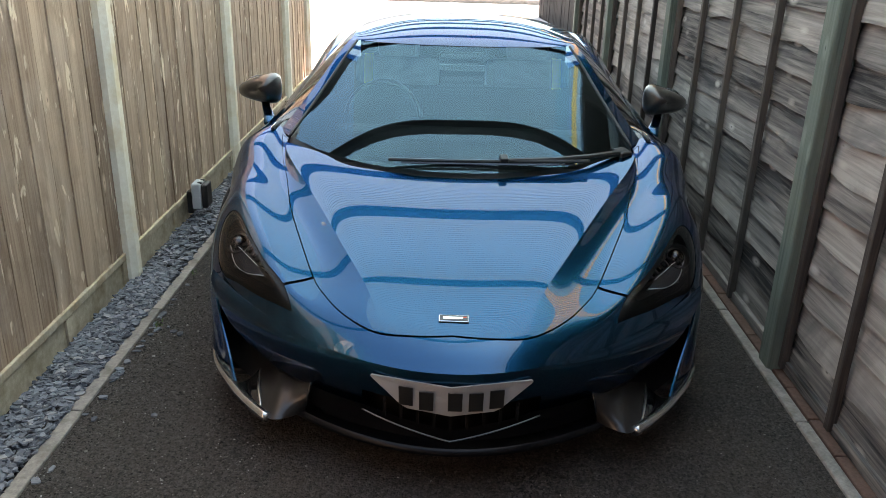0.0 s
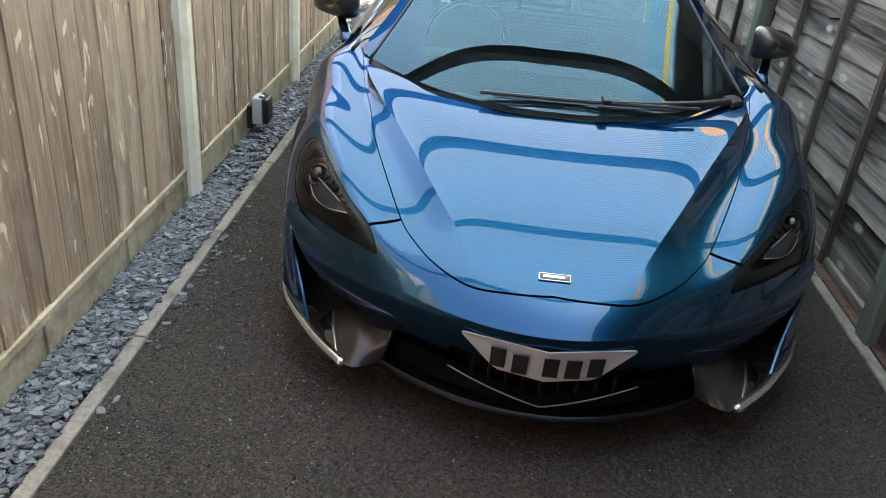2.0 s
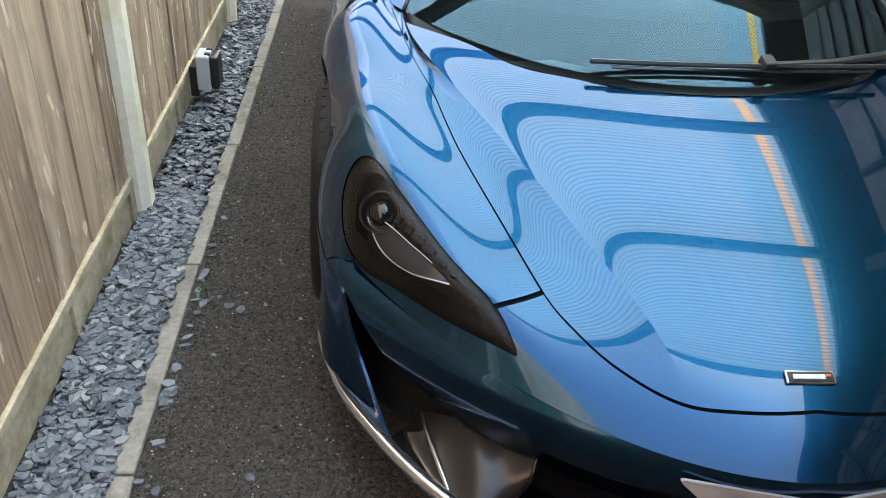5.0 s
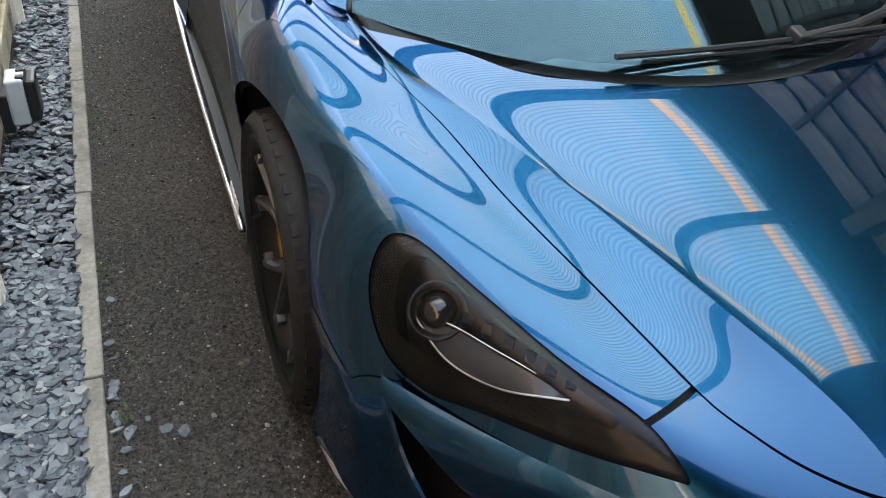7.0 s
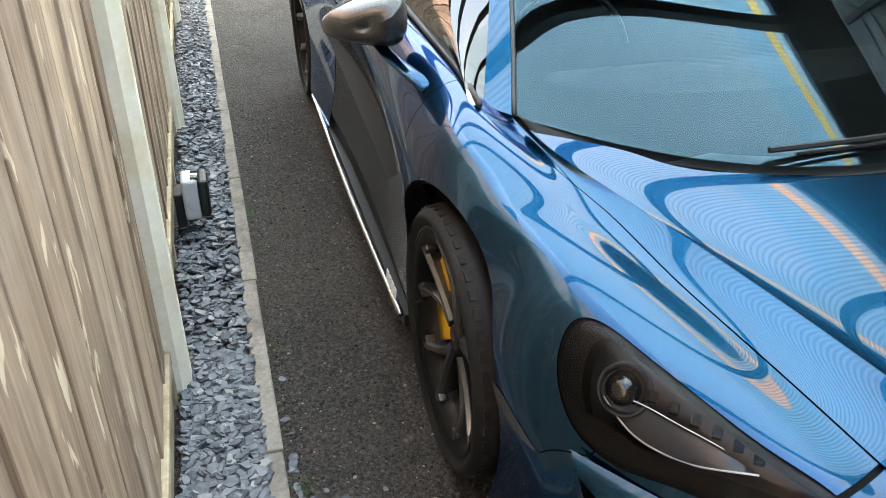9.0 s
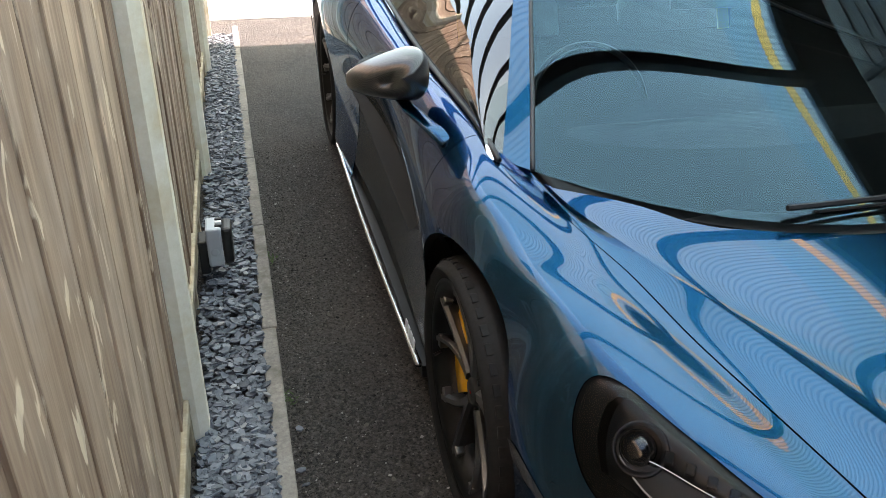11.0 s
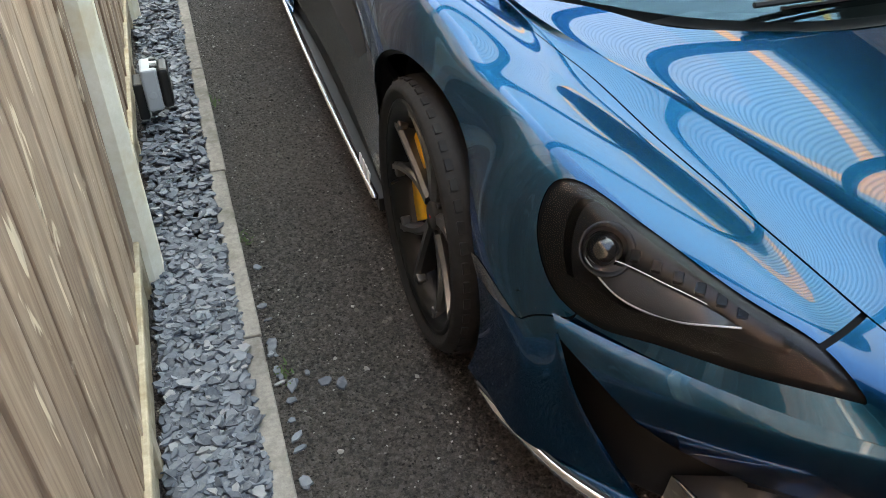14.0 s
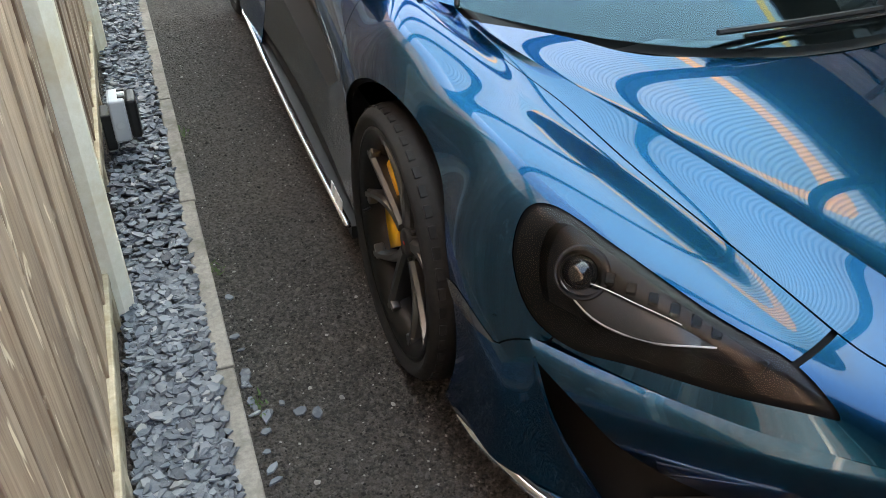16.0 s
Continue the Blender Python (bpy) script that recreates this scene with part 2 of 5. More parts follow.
M_WANEY = wood_mat("weathered_grey_board", (0.024, 0.022, 0.022), (0.37, 0.325, 0.29), "y", 0.8, streak=(0.07, 0.07, 0.075))
M_BATTEN = wood_mat("dark_batten", (0.030, 0.024, 0.022), (0.10, 0.082, 0.07), "z", knots=False)
M_GREEN = wood_mat("green_treated_timber", (0.045, 0.060, 0.050), (0.15, 0.175, 0.145), "z")
M_POST = stone_mat("concrete_post", (0.78, 0.69, 0.53), (0.90, 0.83, 0.70), 45, 0.85, 0.3, (0.74, 0.60, 0.40))
M_GRAVELBOARD = stone_mat("stained_concrete_board", (0.32, 0.255, 0.17), (0.56, 0.465, 0.34), 40, 0.85, 0.35, (0.25, 0.18, 0.10))
M_EDGING = stone_mat("concrete_edging", (0.16, 0.143, 0.125), (0.34, 0.305, 0.268), 60, 0.9, 0.45, (0.14, 0.125, 0.10))
M_BRICK = stone_mat("red_brick", (0.085, 0.046, 0.034), (0.16, 0.092, 0.070), 50, 0.9, 0.4)
M_STUCCO = stone_mat("grey_stucco", (0.10, 0.10, 0.10), (0.17, 0.165, 0.16), 30, 0.9, 0.4)
M_DARKWOOD = wood_mat("black_stained_board", (0.012, 0.010, 0.009), (0.045, 0.036, 0.03), "z", knots=False)
M_BEAM = wood_mat("dark_roof_timber", (0.02, 0.016, 0.013), (0.06, 0.05, 0.04), "x", knots=False)
M_PINE = wood_mat("yellow_pine", (0.55, 0.34, 0.10), (0.80, 0.55, 0.22), "y", knots=False)
M_ROOF = roof_mat(tint=(0.215, 0.31, 0.35))
M_BLUESHEET = roof_mat("bluish_sheet", (0.15, 0.28, 0.35))
M_AMBER = roof_mat("amber_sheet", (0.62, 0.36, 0.10))
M_PALE = stone_mat("pale_concrete", (0.42, 0.41, 0.38), (0.60, 0.58, 0.55), 12, 0.9, 0.3)
M_WHITE = mat("white_paint", (0.78, 0.78, 0.76), 0.5)
M_FARWOOD = wood_mat("pale_fence_board", (0.35, 0.24, 0.13), (0.55, 0.40, 0.24), "z", knots=False)
M_GREY = mat("grey_plastic", (0.46, 0.48, 0.50), 0.45)
M_RED = mat("red_mark", (0.6, 0.03, 0.02), 0.4)
M_LEAF = mat("moss_green", (0.06, 0.10, 0.03), 0.8)


def slate_mat():
    m = mat("blue_slate", (0.12, 0.14, 0.17), 0.55, spec=0.4)
    n = Nodes(m)
    vec = n.coords()
    info = n.add("ShaderNodeObjectInfo")
    geo = n.add("ShaderNodeNewGeometry")
    pick = n.math("FRACT", n.math("ADD", info.outputs["Random"], geo.outputs["Random Per Island"]))
    c = n.ramp(pick, [(0.0, (0.042, 0.050, 0.064)), (0.5, (0.090, 0.104, 0.126)), (0.9, (0.158, 0.176, 0.20)), (1.0, (0.27, 0.265, 0.26))])
    f = n.noise(vec, 45.0, 6.0, 0.65)
    c = n.mix(c, (0.24, 0.25, 0.26), n.math("MULTIPLY", n.ramp(f, [(0.45, (0, 0, 0)), (0.75, (1, 1, 1))]), 0.5))
    n.color(c)
    n.bump(f, 0.5, 0.003)
    return m


M_SLATE = slate_mat()


# ---- building helpers ----
def mesh_of(bm, name, material, smooth=False, keep=False):
    me = bpy.data.meshes.new(name)
    if not keep:
        bmesh.ops.recalc_face_normals(bm, faces=bm.faces[:])
    bm.to_mesh(me)
    bm.free()
    me.materials.append(material)
    if smooth:
        me.polygons.foreach_set("use_smooth", [True] * len(me.polygons))
    return me


def part(name, bm, material, parent=None, label="", smooth=False, m=None, keep=False):
    ob = new(name, mesh_of(bm, name, material, smooth, keep))
    if m is not None:
        ob.matrix_basis = m
    if parent is not None:
        ob.parent = parent
    if label:
        tagged(ob, label)
    return ob


def thing(name, label, category, group="", kind="", m=None):
    ob = new(name)
    ob.empty_display_size = 0.1
    if m is not None:
        ob.matrix_basis = m
    return tagged(ob, label, category, group, kind)


def box(bm, x0, x1, y0, y1, z0, z1, bevel=0.0, m=None):
    r = bmesh.ops.create_cube(bm, size=1)
    vs = r["verts"]
    for v in vs:
        v.co = Vector((x0 + (v.co.x + 0.5) * (x1 - x0), y0 + (v.co.y + 0.5) * (y1 - y0), z0 + (v.co.z + 0.5) * (z1 - z0)))
    if bevel:
        es = list({e for v in vs for e in v.link_edges})
        r = bmesh.ops.bevel(bm, geom=es, offset=bevel, segments=2, affect="EDGES", profile=0.5)
        vs = list({v for f in r["faces"] for v in f.verts} | {v for v in vs if v.is_valid})
    if m is not None:
        bmesh.ops.transform(bm, matrix=m, verts=[v for v in vs if v.is_valid])
    return bm


def boxed(*a, **k):
    return box(bmesh.new(), *a, **k)


def tube(points, radius, sides=8, flat=1.0, caps=True):
    """A rod through points; radius may be one number or one per point; flat squashes it vertically."""
    bm = bmesh.new()
    pts = [Vector(p) for p in points]
    rad = radius if isinstance(radius, (list, tuple)) else [radius] * len(pts)
    rings = []
    for i, p in enumerate(pts):
        d = (pts[min(i + 1, len(pts) - 1)] - pts[max(i - 1, 0)]).normalized()
        side = d.cross(Vector((0, 0, 1)))
        side = side.normalized() if side.length > 1e-4 else Vector((1, 0, 0))
        up = side.cross(d).normalized()
        rings.append([bm.verts.new(p + rad[i] * (math.cos(a) * side + flat * math.sin(a) * up))
                      for a in (2 * math.pi * k / sides for k in range(sides))])
    for a, b in zip(rings, rings[1:]):
        for k in range(sides):
            bm.faces.new((a[k], a[(k + 1) % sides], b[(k + 1) % sides], b[k]))
    if caps:
        bm.faces.new(rings[0][::-1])
        bm.faces.new(rings[-1])
    return bm


def revolve(profile, segs=64, axis="x", close=False):
    """Turns a profile of (radius, along) round an axis."""
    bm = bmesh.new()
    rings = []
    for k in range(segs):
        a = 2 * math.pi * k / segs
        c, s = math.cos(a), math.sin(a)
        rings.append([bm.verts.new((h, r * c, r * s) if axis == "x" else (r * c, r * s, h)) for r, h in profile])
    n = len(profile)
    for k in range(segs):
        a, b = rings[k], rings[(k + 1) % segs]
        for j in range(n if close else n - 1):
            q = (j + 1) % n
            bm.faces.new((a[j], a[q], b[q], b[j]))
    return bm


def sheet(fn, nu, nv, clips=()):
    """A grid of fn(i / nu, j / nv), kept where every clip of (a, b) is above 0 and cut cleanly along its edge."""
    bm, made = bmesh.new(), {}

    def vert(a, b):
        key = (round(a, 6), round(b, 6))
        if key not in made:
            made[key] = bm.verts.new(fn(*key))
        return made[key]
    vals = {(i, j): [c(i / nu, j / nv) for c in clips] for i in range(nu + 1) for j in range(nv + 1)} if clips else {}
    for i in range(nu):
        for j in range(nv):
            cell = ((i, j), (i + 1, j), (i + 1, j + 1), (i, j + 1))
            poly = [(p / nu, q / nv, *vals.get((p, q), ())) for p, q in cell]
            for k in range(2, 2 + len(clips)):
                cut = []
                for p, q in zip(poly, poly[1:] + poly[:1]):
                    if p[k] > 0:
                        cut.append(p)
                    if (p[k] > 0) != (q[k] > 0):
                        t = p[k] / (p[k] - q[k])
                        cut.append(tuple(a + t * (b - a) for a, b in zip(p, q)))
                poly = cut
            ring = []
            for p in poly:
                w = vert(p[0], p[1])
                if w not in ring:
                    ring.append(w)
            if len(ring) > 2:
                bm.faces.new(ring)
    return bm


def thicken(ob, thick, offset=-1.0):
    md = ob.modifiers.new("thickness", "SOLIDIFY")
    md.thickness, md.offset = thick, offset
    es = ob.modifiers.new("sharp_edges", "EDGE_SPLIT")
    es.split_angle, es.use_edge_sharp = radians(42), True
    return ob


def spline(xs, ys):
    """A smooth curve through knots (natural cubic)."""
    xs, ys = np.array(xs, float), np.array(ys, float)
    n, h = len(xs), np.diff(xs)
    a, r = np.eye(n), np.zeros(n)
    for i in range(1, n - 1):
        a[i, i - 1], a[i, i], a[i, i + 1] = h[i - 1], 2 * (h[i - 1] + h[i]), h[i]
        r[i] = 6 * ((ys[i + 1] - ys[i]) / h[i] - (ys[i] - ys[i - 1]) / h[i - 1])
    m = np.linalg.solve(a, r)

    def f(x):
        x = np.clip(np.asarray(x, float), xs[0], xs[-1])
        i = np.clip(np.searchsorted(xs, x) - 1, 0, n - 2)
        d, e = xs[i + 1] - x, x - xs[i]
        return (m[i] * d**3 + m[i + 1] * e**3) / (6 * h[i]) + (ys[i] / h[i] - m[i] * h[i] / 6) * d + (ys[i + 1] / h[i] - m[i + 1] * h[i] / 6) * e
    return f


# ---- ground ----
def ground_sheet():
    bm = bmesh.new()
    xs = [-400, -60, -12, -1.31, 1.30, 12, 60, 400]
    ys = [-400, -60, -8, 0, 3, 6.4, 19, 60, 400]
    vs = [[bm.verts.new((x, y, 0)) for y in ys] for x in xs]
    for i in range(len(xs) - 1):
        for j in range(len(ys) - 1):
            bm.faces.new((vs[i][j], vs[i + 1][j], vs[i + 1][j + 1], vs[i][j + 1]))
    return bm


ground = part("ground", ground_sheet(), M_ASPHALT)
tagged(ground, "dark worn asphalt drive with dusty patches", "ground", kind="structure")
yard = part("pavement", boxed(-14, 14, 7.2, 24, -0.1, 0.006), M_PALE)
tagged(yard, "pale sunlit concrete yard beyond the passage", "pavement", kind="structure")

# ---- left fence: concrete posts, gravel boards, upright boards ----
FENCE_X = -1.53
POSTS_Y = [-4.26, -2.33, -0.40, 1.53, 3.46, 5.40, 6.50]


def concrete_post(h):
    bm = bmesh.new()
    ring = [(-0.055, -0.05), (0.018, -0.05), (0.043, -0.024), (0.043, 0.024), (0.018, 0.05), (-0.055, 0.05)]
    lo = [bm.verts.new((x, y, 0)) for x, y in ring]
    hi = [bm.verts.new((x, y, h - 0.02 + 0.02 * (abs(y) < 0.03))) for x, y in ring]
    bm.faces.new(lo[::-1]), bm.faces.new(hi)
    for k in range(6):
        bm.faces.new((lo[k], lo[(k + 1) % 6], hi[(k + 1) % 6], hi[k]))
    return bm


fence_left = thing("fence_left", "brown upright-board fence between pale concrete posts", "fence", kind="structure")
post0 = None
for y in POSTS_Y:
    if post0 is None:
        post0 = part("fence_post", concrete_post(2.12), M_POST, fence_left, "pale concrete fence post", m=pose(FENCE_X - 0.005, y, 0))
    else:
        q = new("fence_post", post0.data)
        q.matrix_basis, q.parent = pose(FENCE_X - 0.005, y, 0), fence_left


def gravel_board(length):
    """A concrete board with a raised rim and middle ribs."""
    bm = bmesh.new()
    box(bm, -0.02, 0.006, 0, length, 0.0, 0.16)
    box(bm, 0.004, 0.020, 0, length, 0.125, 0.16, 0.004)
    for k in range(4):
        c = length * k / 3
        a = min(max(c - 0.022, 0.0), length - 0.044)
        box(bm, 0.004, 0.018, a, a + 0.044, 0.0, 0.125, 0.003)
    return bm


def fence_board(width, h):
    """A feather-edged board, thick on one side."""
    bm = bmesh.new()
    co = [(0, 0), (0.0095, 0), (0.0050, width), (0, width)]
    lo = [bm.verts.new((x, y, 0)) for x, y in co]
    hi = [bm.verts.new((x, y, h)) for x, y in co]
    bm.faces.new(lo[::-1]), bm.faces.new(hi)
    for k in range(4):
        bm.faces.new((lo[k], lo[(k + 1) % 4], hi[(k + 1) % 4], hi[k]))
    bmesh.ops.bevel(bm, geom=[e for e in bm.edges if abs(e.verts[0].co.z - e.verts[1].co.z) > 0.5 and e.verts[0].co.x > 0.009],
                    offset=0.0016, segments=1, affect="EDGES")
    return bm


rng = random.Random(4)
board_meshes = [mesh_of(fence_board(0.155, 1.92), "fence_board", M_BOARD) for _ in range(3)]
for a, b in zip(POSTS_Y, POSTS_Y[1:]):
    a, b = a + 0.05, b - 0.05
    part("gravel_board", gravel_board(b - a), M_GRAVELBOARD, fence_left, "stained concrete gravel board", m=pose(FENCE_X - 0.02, a, 0))
    count = max(1, round((b - a) / 0.131))
    step = (b - a) / count
    for k in range(count):
        ob = new("fence_board", board_meshes[k % 3])
        ob.matrix_basis = pose(FENCE_X - 0.022 + 0.0025 * (k % 2) + rng.uniform(-0.001, 0.001), a + k * step, 0.155 + rng.uniform(-0.006, 0.006), 0, 0, rng.uniform(-0.3, 0.3))
        ob.scale.y = (step + 0.016) / 0.155
        ob.parent = fence_left
    for z in (0.35, 1.0, 1.6):
        part("fence_rail", boxed(FENCE_X - 0.075, FENCE_X - 0.026, a, b, z, z + 0.08), M_BATTEN, fence_left)

# ---- edging and slate strip ----
edging = thing("edging", "narrow grey concrete edging stones in a row", "edging", kind="structure")
y, k = -4.49, 0
while y < 6.6:
    bm = boxed(-0.025, 0.025, 0.003, 0.813 - 0.003, -0.10, 0.012, 0.005)
    ob = part("edging_stone", bm, M_EDGING, edging, m=pose(-1.306 + rng.uniform(-0.003, 0.003), y, 0, 0, 0, rng.uniform(-0.2, 0.2)))
    y += 0.813
bed = part("soil_bed", boxed(-1.52, -1.33, -4.4, 6.6, -0.05, 0.004), stone_mat("dark_soil", (0.03, 0.03, 0.03), (0.07, 0.07, 0.07), 60, 0.95, 0.6))
tagged(bed, "dark ground under the slate chippings", "ground", kind="structure")


def slate_chip(bm, r, m):
    """One flat, broken chip of slate."""
    n = r.choice((5, 6, 6, 7))
    a0, el = r.uniform(0, 6.28), r.uniform(0.42, 0.85)
    size, th = r.uniform(0.009, 0.022), r.uniform(0.003, 0.006)
    ring = []
    for k in range(n):
        a = a0 + 2 * math.pi * (k + r.uniform(-0.3, 0.3)) / n
        q = size * r.uniform(0.75, 1.15)
        ring.append((q * math.cos(a), q * el * math.sin(a)))
    lo = [bm.verts.new(m @ Vector((x * 1.04, y * 1.04, -th / 2))) for x, y in ring]
    hi = [bm.verts.new(m @ Vector((x * 0.95, y * 0.95, th / 2 + r.uniform(-0.001, 0.001)))) for x, y in ring]
    bm.faces.new(lo[::-1]), bm.faces.new(hi)
    for k in range(n):
        bm.faces.new((lo[k], lo[(k + 1) % n], hi[(k + 1) % n], hi[k]))


def chip_pose(r, y):
    x = r.uniform(-1.522, -1.330)
    z = 0.006 + 0.022 * r.random() + 0.012 * max(0.0, 1 - abs(x + 1.43) / 0.1)
    return pose(x, y, z, r.gauss(0, 11), r.gauss(0, 11), r.uniform(0, 360))


rs = random.Random(11)
slate_rest = bmesh.new()
for k in range(9000):
    slate_chip(slate_rest, rs, chip_pose(rs, rs.uniform(-0.6, 0.62) if k % 8 < 2 else rs.uniform(1.55, 6.5) if k % 8 > 3 else rs.uniform(0.6, 1.6)))
for k in range(34):
    yy = rs.gauss(0, 0.35) + rs.choice((0.45, 1.0, 0.75, 1.3))
    slate_chip(slate_rest, rs, pose(-1.270 + abs(rs.gauss(0, 0.014)), yy, 0.006, rs.gauss(0, 7), rs.gauss(0, 7), rs.uniform(0, 360)))
slate = part("slate_chippings", slate_rest, M_SLATE)
tagged(slate, "blue-grey slate chippings spread along the fence foot", "gravel", kind="stuff")
slate_near = thing("slate_bed", "loose blue-grey slate chips beside the edging", "gravel", kind="structure")
for k in range(300):
    bm = bmesh.new()
    slate_chip(bm, rs, Matrix())
    part("slate_chip", bm, M_SLATE, slate_near, m=chip_pose(rs, rs.uniform(0.55, 1.65)))
loose = [(-1.235, 1.02, 40), (-1.20, 1.045, 100), (-1.165, 1.005, 10), (-1.13, 0.985, 75), (-1.025, 0.38, 130), (-1.25, 0.97, 5)]
for x, yy, a in loose:
    bm = bmesh.new()
    slate_chip(bm, rs, Matrix())
    tagged(part("slate_chip", bm, M_SLATE, m=pose(x, yy, 0.006, 3, -4, a)), "single slate chip strayed onto the asphalt", "stone", "stray slate chips")

# ---- right fence: lapped wavy boards, battens, green posts ----
RX = 1.385
fence_right = thing("fence_right", "weathered grey waney-lap fence with green timber posts", "fence", kind="structure")
R_POSTS = [-3.02, -1.07, 0.88, 3.08, 5.10, 7.0]


def waney_board(length, h, seed):
    """A thin sawn board whose lower edge keeps the wave of the log."""
    r = random.Random(seed)
    bm = bmesh.new()
    n = 40
    ph = [r.uniform(0, 6.28) for _ in range(4)]

    def low(y):
        return 0.011 * math.sin(3.1 * y + ph[0]) + 0.008 * math.sin(7.7 * y + ph[1]) + 0.004 * math.sin(19 * y + ph[2])
    rows = []
    for k in range(n + 1):
        y = length * k / n
        lo, sag = low(y), 0.003 * math.sin(5 * y + ph[3])
        rows.append([bm.verts.new(c) for c in ((-0.034 + sag, y, lo), (-0.016 + sag, y, lo - 0.002), (0.0, y, h), (-0.007, y, h), (-0.029 + sag, y, lo + 0.04))])
    for a, b in zip(rows, rows[1:]):
        for p, q in ((0, 1), (1, 2), (2, 3), (3, 4), (4, 0)):
            bm.faces.new((a[p], a[q], b[q], b[p]))
    bm.faces.new(rows[0]), bm.faces.new(rows[-1][::-1])
    return bm


for i, (a, b) in enumerate(zip(R_POSTS, R_POSTS[1:])):
    a, b = a + 0.05, b - 0.05
    length = b - a
    meshes = [mesh_of(waney_board(length, 0.165, 10 * i + s), "lap_board", M_WANEY) for s in range(5)]
    for k in range(14):
        ob = new("lap_board", meshes[(k * 3 + i) % 5])
        ob.matrix_basis = pose(RX, a, 0.06 + k * 0.13, 0, 0, rng.uniform(-0.1, 0.1)) 
        ob.parent = fence_right
    spots = [0.0] + [length * s for s in (0.25, 0.5, 0.75)] + [length - 0.035]
    for s in spots:
        part("batten", boxed(RX - 0.066, RX - 0.036, a + s, a + s + 0.034, 0.03, 1.86, 0.004), M_BATTEN, fence_right)
        part("batten", boxed(RX + 0.002, RX + 0.03, a + s, a + s + 0.04, 0.03, 1.86), M_BATTEN, fence_right)
    part("bottom_rail", boxed(RX - 0.05, RX - 0.018, a, b, 0.02, 0.065, 0.003), M_WANEY, fence_right)
for y in R_POSTS:
    part("fence_post", boxed(RX - 0.105, RX - 0.005, y - 0.05, y + 0.05, 0, 1.95, 0.008), M_GREEN, fence_right, "green-treated square timber post")
brick_row = thing("brick_edging", "low red brick edging under the lapped fence", "edging", kind="structure")
bm0 = mesh_of(boxed(0, 0.10, 0.004, 0.213, -0.05, 0.012, 0.004), "brick", M_BRICK)
y = -3.0
while y < 6.9:
    ob = new("brick", bm0)
    ob.matrix_basis, ob.parent = pose(1.302 + rng.uniform(-0.003, 0.003), y, rng.uniform(-0.004, 0.003)), brick_row
    y += 0.217
edging_r = thing("edging", "grey concrete edging stones beside the brick row", "edging", kind="structure")
y = -3.2
while y < 6.9:
    part("edging_stone", boxed(-0.022, 0.022, 0.003, 0.91, -0.1, 0.012, 0.005), M_EDGING, edging_r, m=pose(1.274, y, 0))
    y += 0.915

# ---- carport roof over the car ----
ROOF_Z = 2.42
roof = thing("carport_roof", "translucent corrugated carport roof on dark timber joists", "roof", kind="structure")


def corrugated(x0, x1, y0, y1, dz=0.0):
    pitch = 0.034
    bm = bmesh.new()
    n = int((y1 - y0) / pitch * 8)
    rows = []
    for k in range(n + 1):
        y = y0 + (y1 - y0) * k / n
        z = ROOF_Z + 0.04 + 0.003 * math.sin(2 * math.pi * y / pitch)
        rows.append([bm.verts.new((x, y, z + dz)) for x in (x0, (x0 + x1) / 2, x1)])
    for a, b in zip(rows, rows[1:]):
        for j in range(2):
            bm.faces.new((a[j], a[j + 1], b[j + 1], b[j]))
    return bm


part("roof_sheet", corrugated(-1.11, 1.01, 0.0, 7.4), M_ROOF, roof, "milky corrugated plastic sheet", smooth=True)
part("roof_sheet", corrugated(1.01, 1.238, 0.0, 7.4), M_BLUESHEET, roof, "bluish corrugated plastic sheet", smooth=True)
part("roof_sheet", corrugated(1.238, 1.303, 0.0, 7.4), M_AMBER, roof, "narrow amber strip of sheet", smooth=True)
part("roof_sheet", corrugated(1.303, 1.40, 0.0, 7.4), M_ROOF, roof, "edge strip of sheet", smooth=True)
for y in (-0.01, 1.12, 2.24, 3.04, 3.87, 4.77, 5.67, 6.57, 7.3):
    part("joist", boxed(-2.15, 1.39, y - 0.032, y + 0.032, ROOF_Z - 0.09, ROOF_Z + 0.012, 0.004), M_BEAM, roof)
# Unseen strip, added to limit the open sky on the right.
soff_n = part("eave", boxed(1.05, 1.397, -4.5, -0.005, ROOF_Z - 0.02, ROOF_Z + 0.07), M_BEAM)
tagged(soff_n, "unseen dark strip added to bound the open sky", "roof", kind="structure")
soff = part("soffit", boxed(1.396, 2.7, -4.5, 8.3, ROOF_Z - 0.02, ROOF_Z + 0.12), M_BEAM)
tagged(soff, "dark timber soffit along the roof edge", "roof", kind="structure")
# Unseen wall, added to hold back and bounce light from the south.
wall_b = part("wall_south", boxed(-2.6, 1.85, -4.75, -4.5, 0, 3.0), M_STUCCO)
tagged(wall_b, "unseen grey wall added to limit and bounce light from the south", "wall", kind="structure")
# Hidden behind the fence; added only to close off light from the west.
wall_w = part("wall_west", boxed(-2.75, -2.6, -4.75, 9.5, 0, 2.0), M_DARKWOOD)
tagged(wall_w, "unseen dark wall added behind the fence to block light", "wall", kind="structure")
# Unseen lid, added to cut skylight here and bound the sky in reflections.
shade_lid = part("ceiling", boxed(-2.6, 1.3, -4.6, -2.3, ROOF_Z + 0.075, ROOF_Z + 0.16), M_BEAM)
tagged(shade_lid, "unseen dark lid added to shade the entrance and bound the sky", "ceiling", kind="structure")

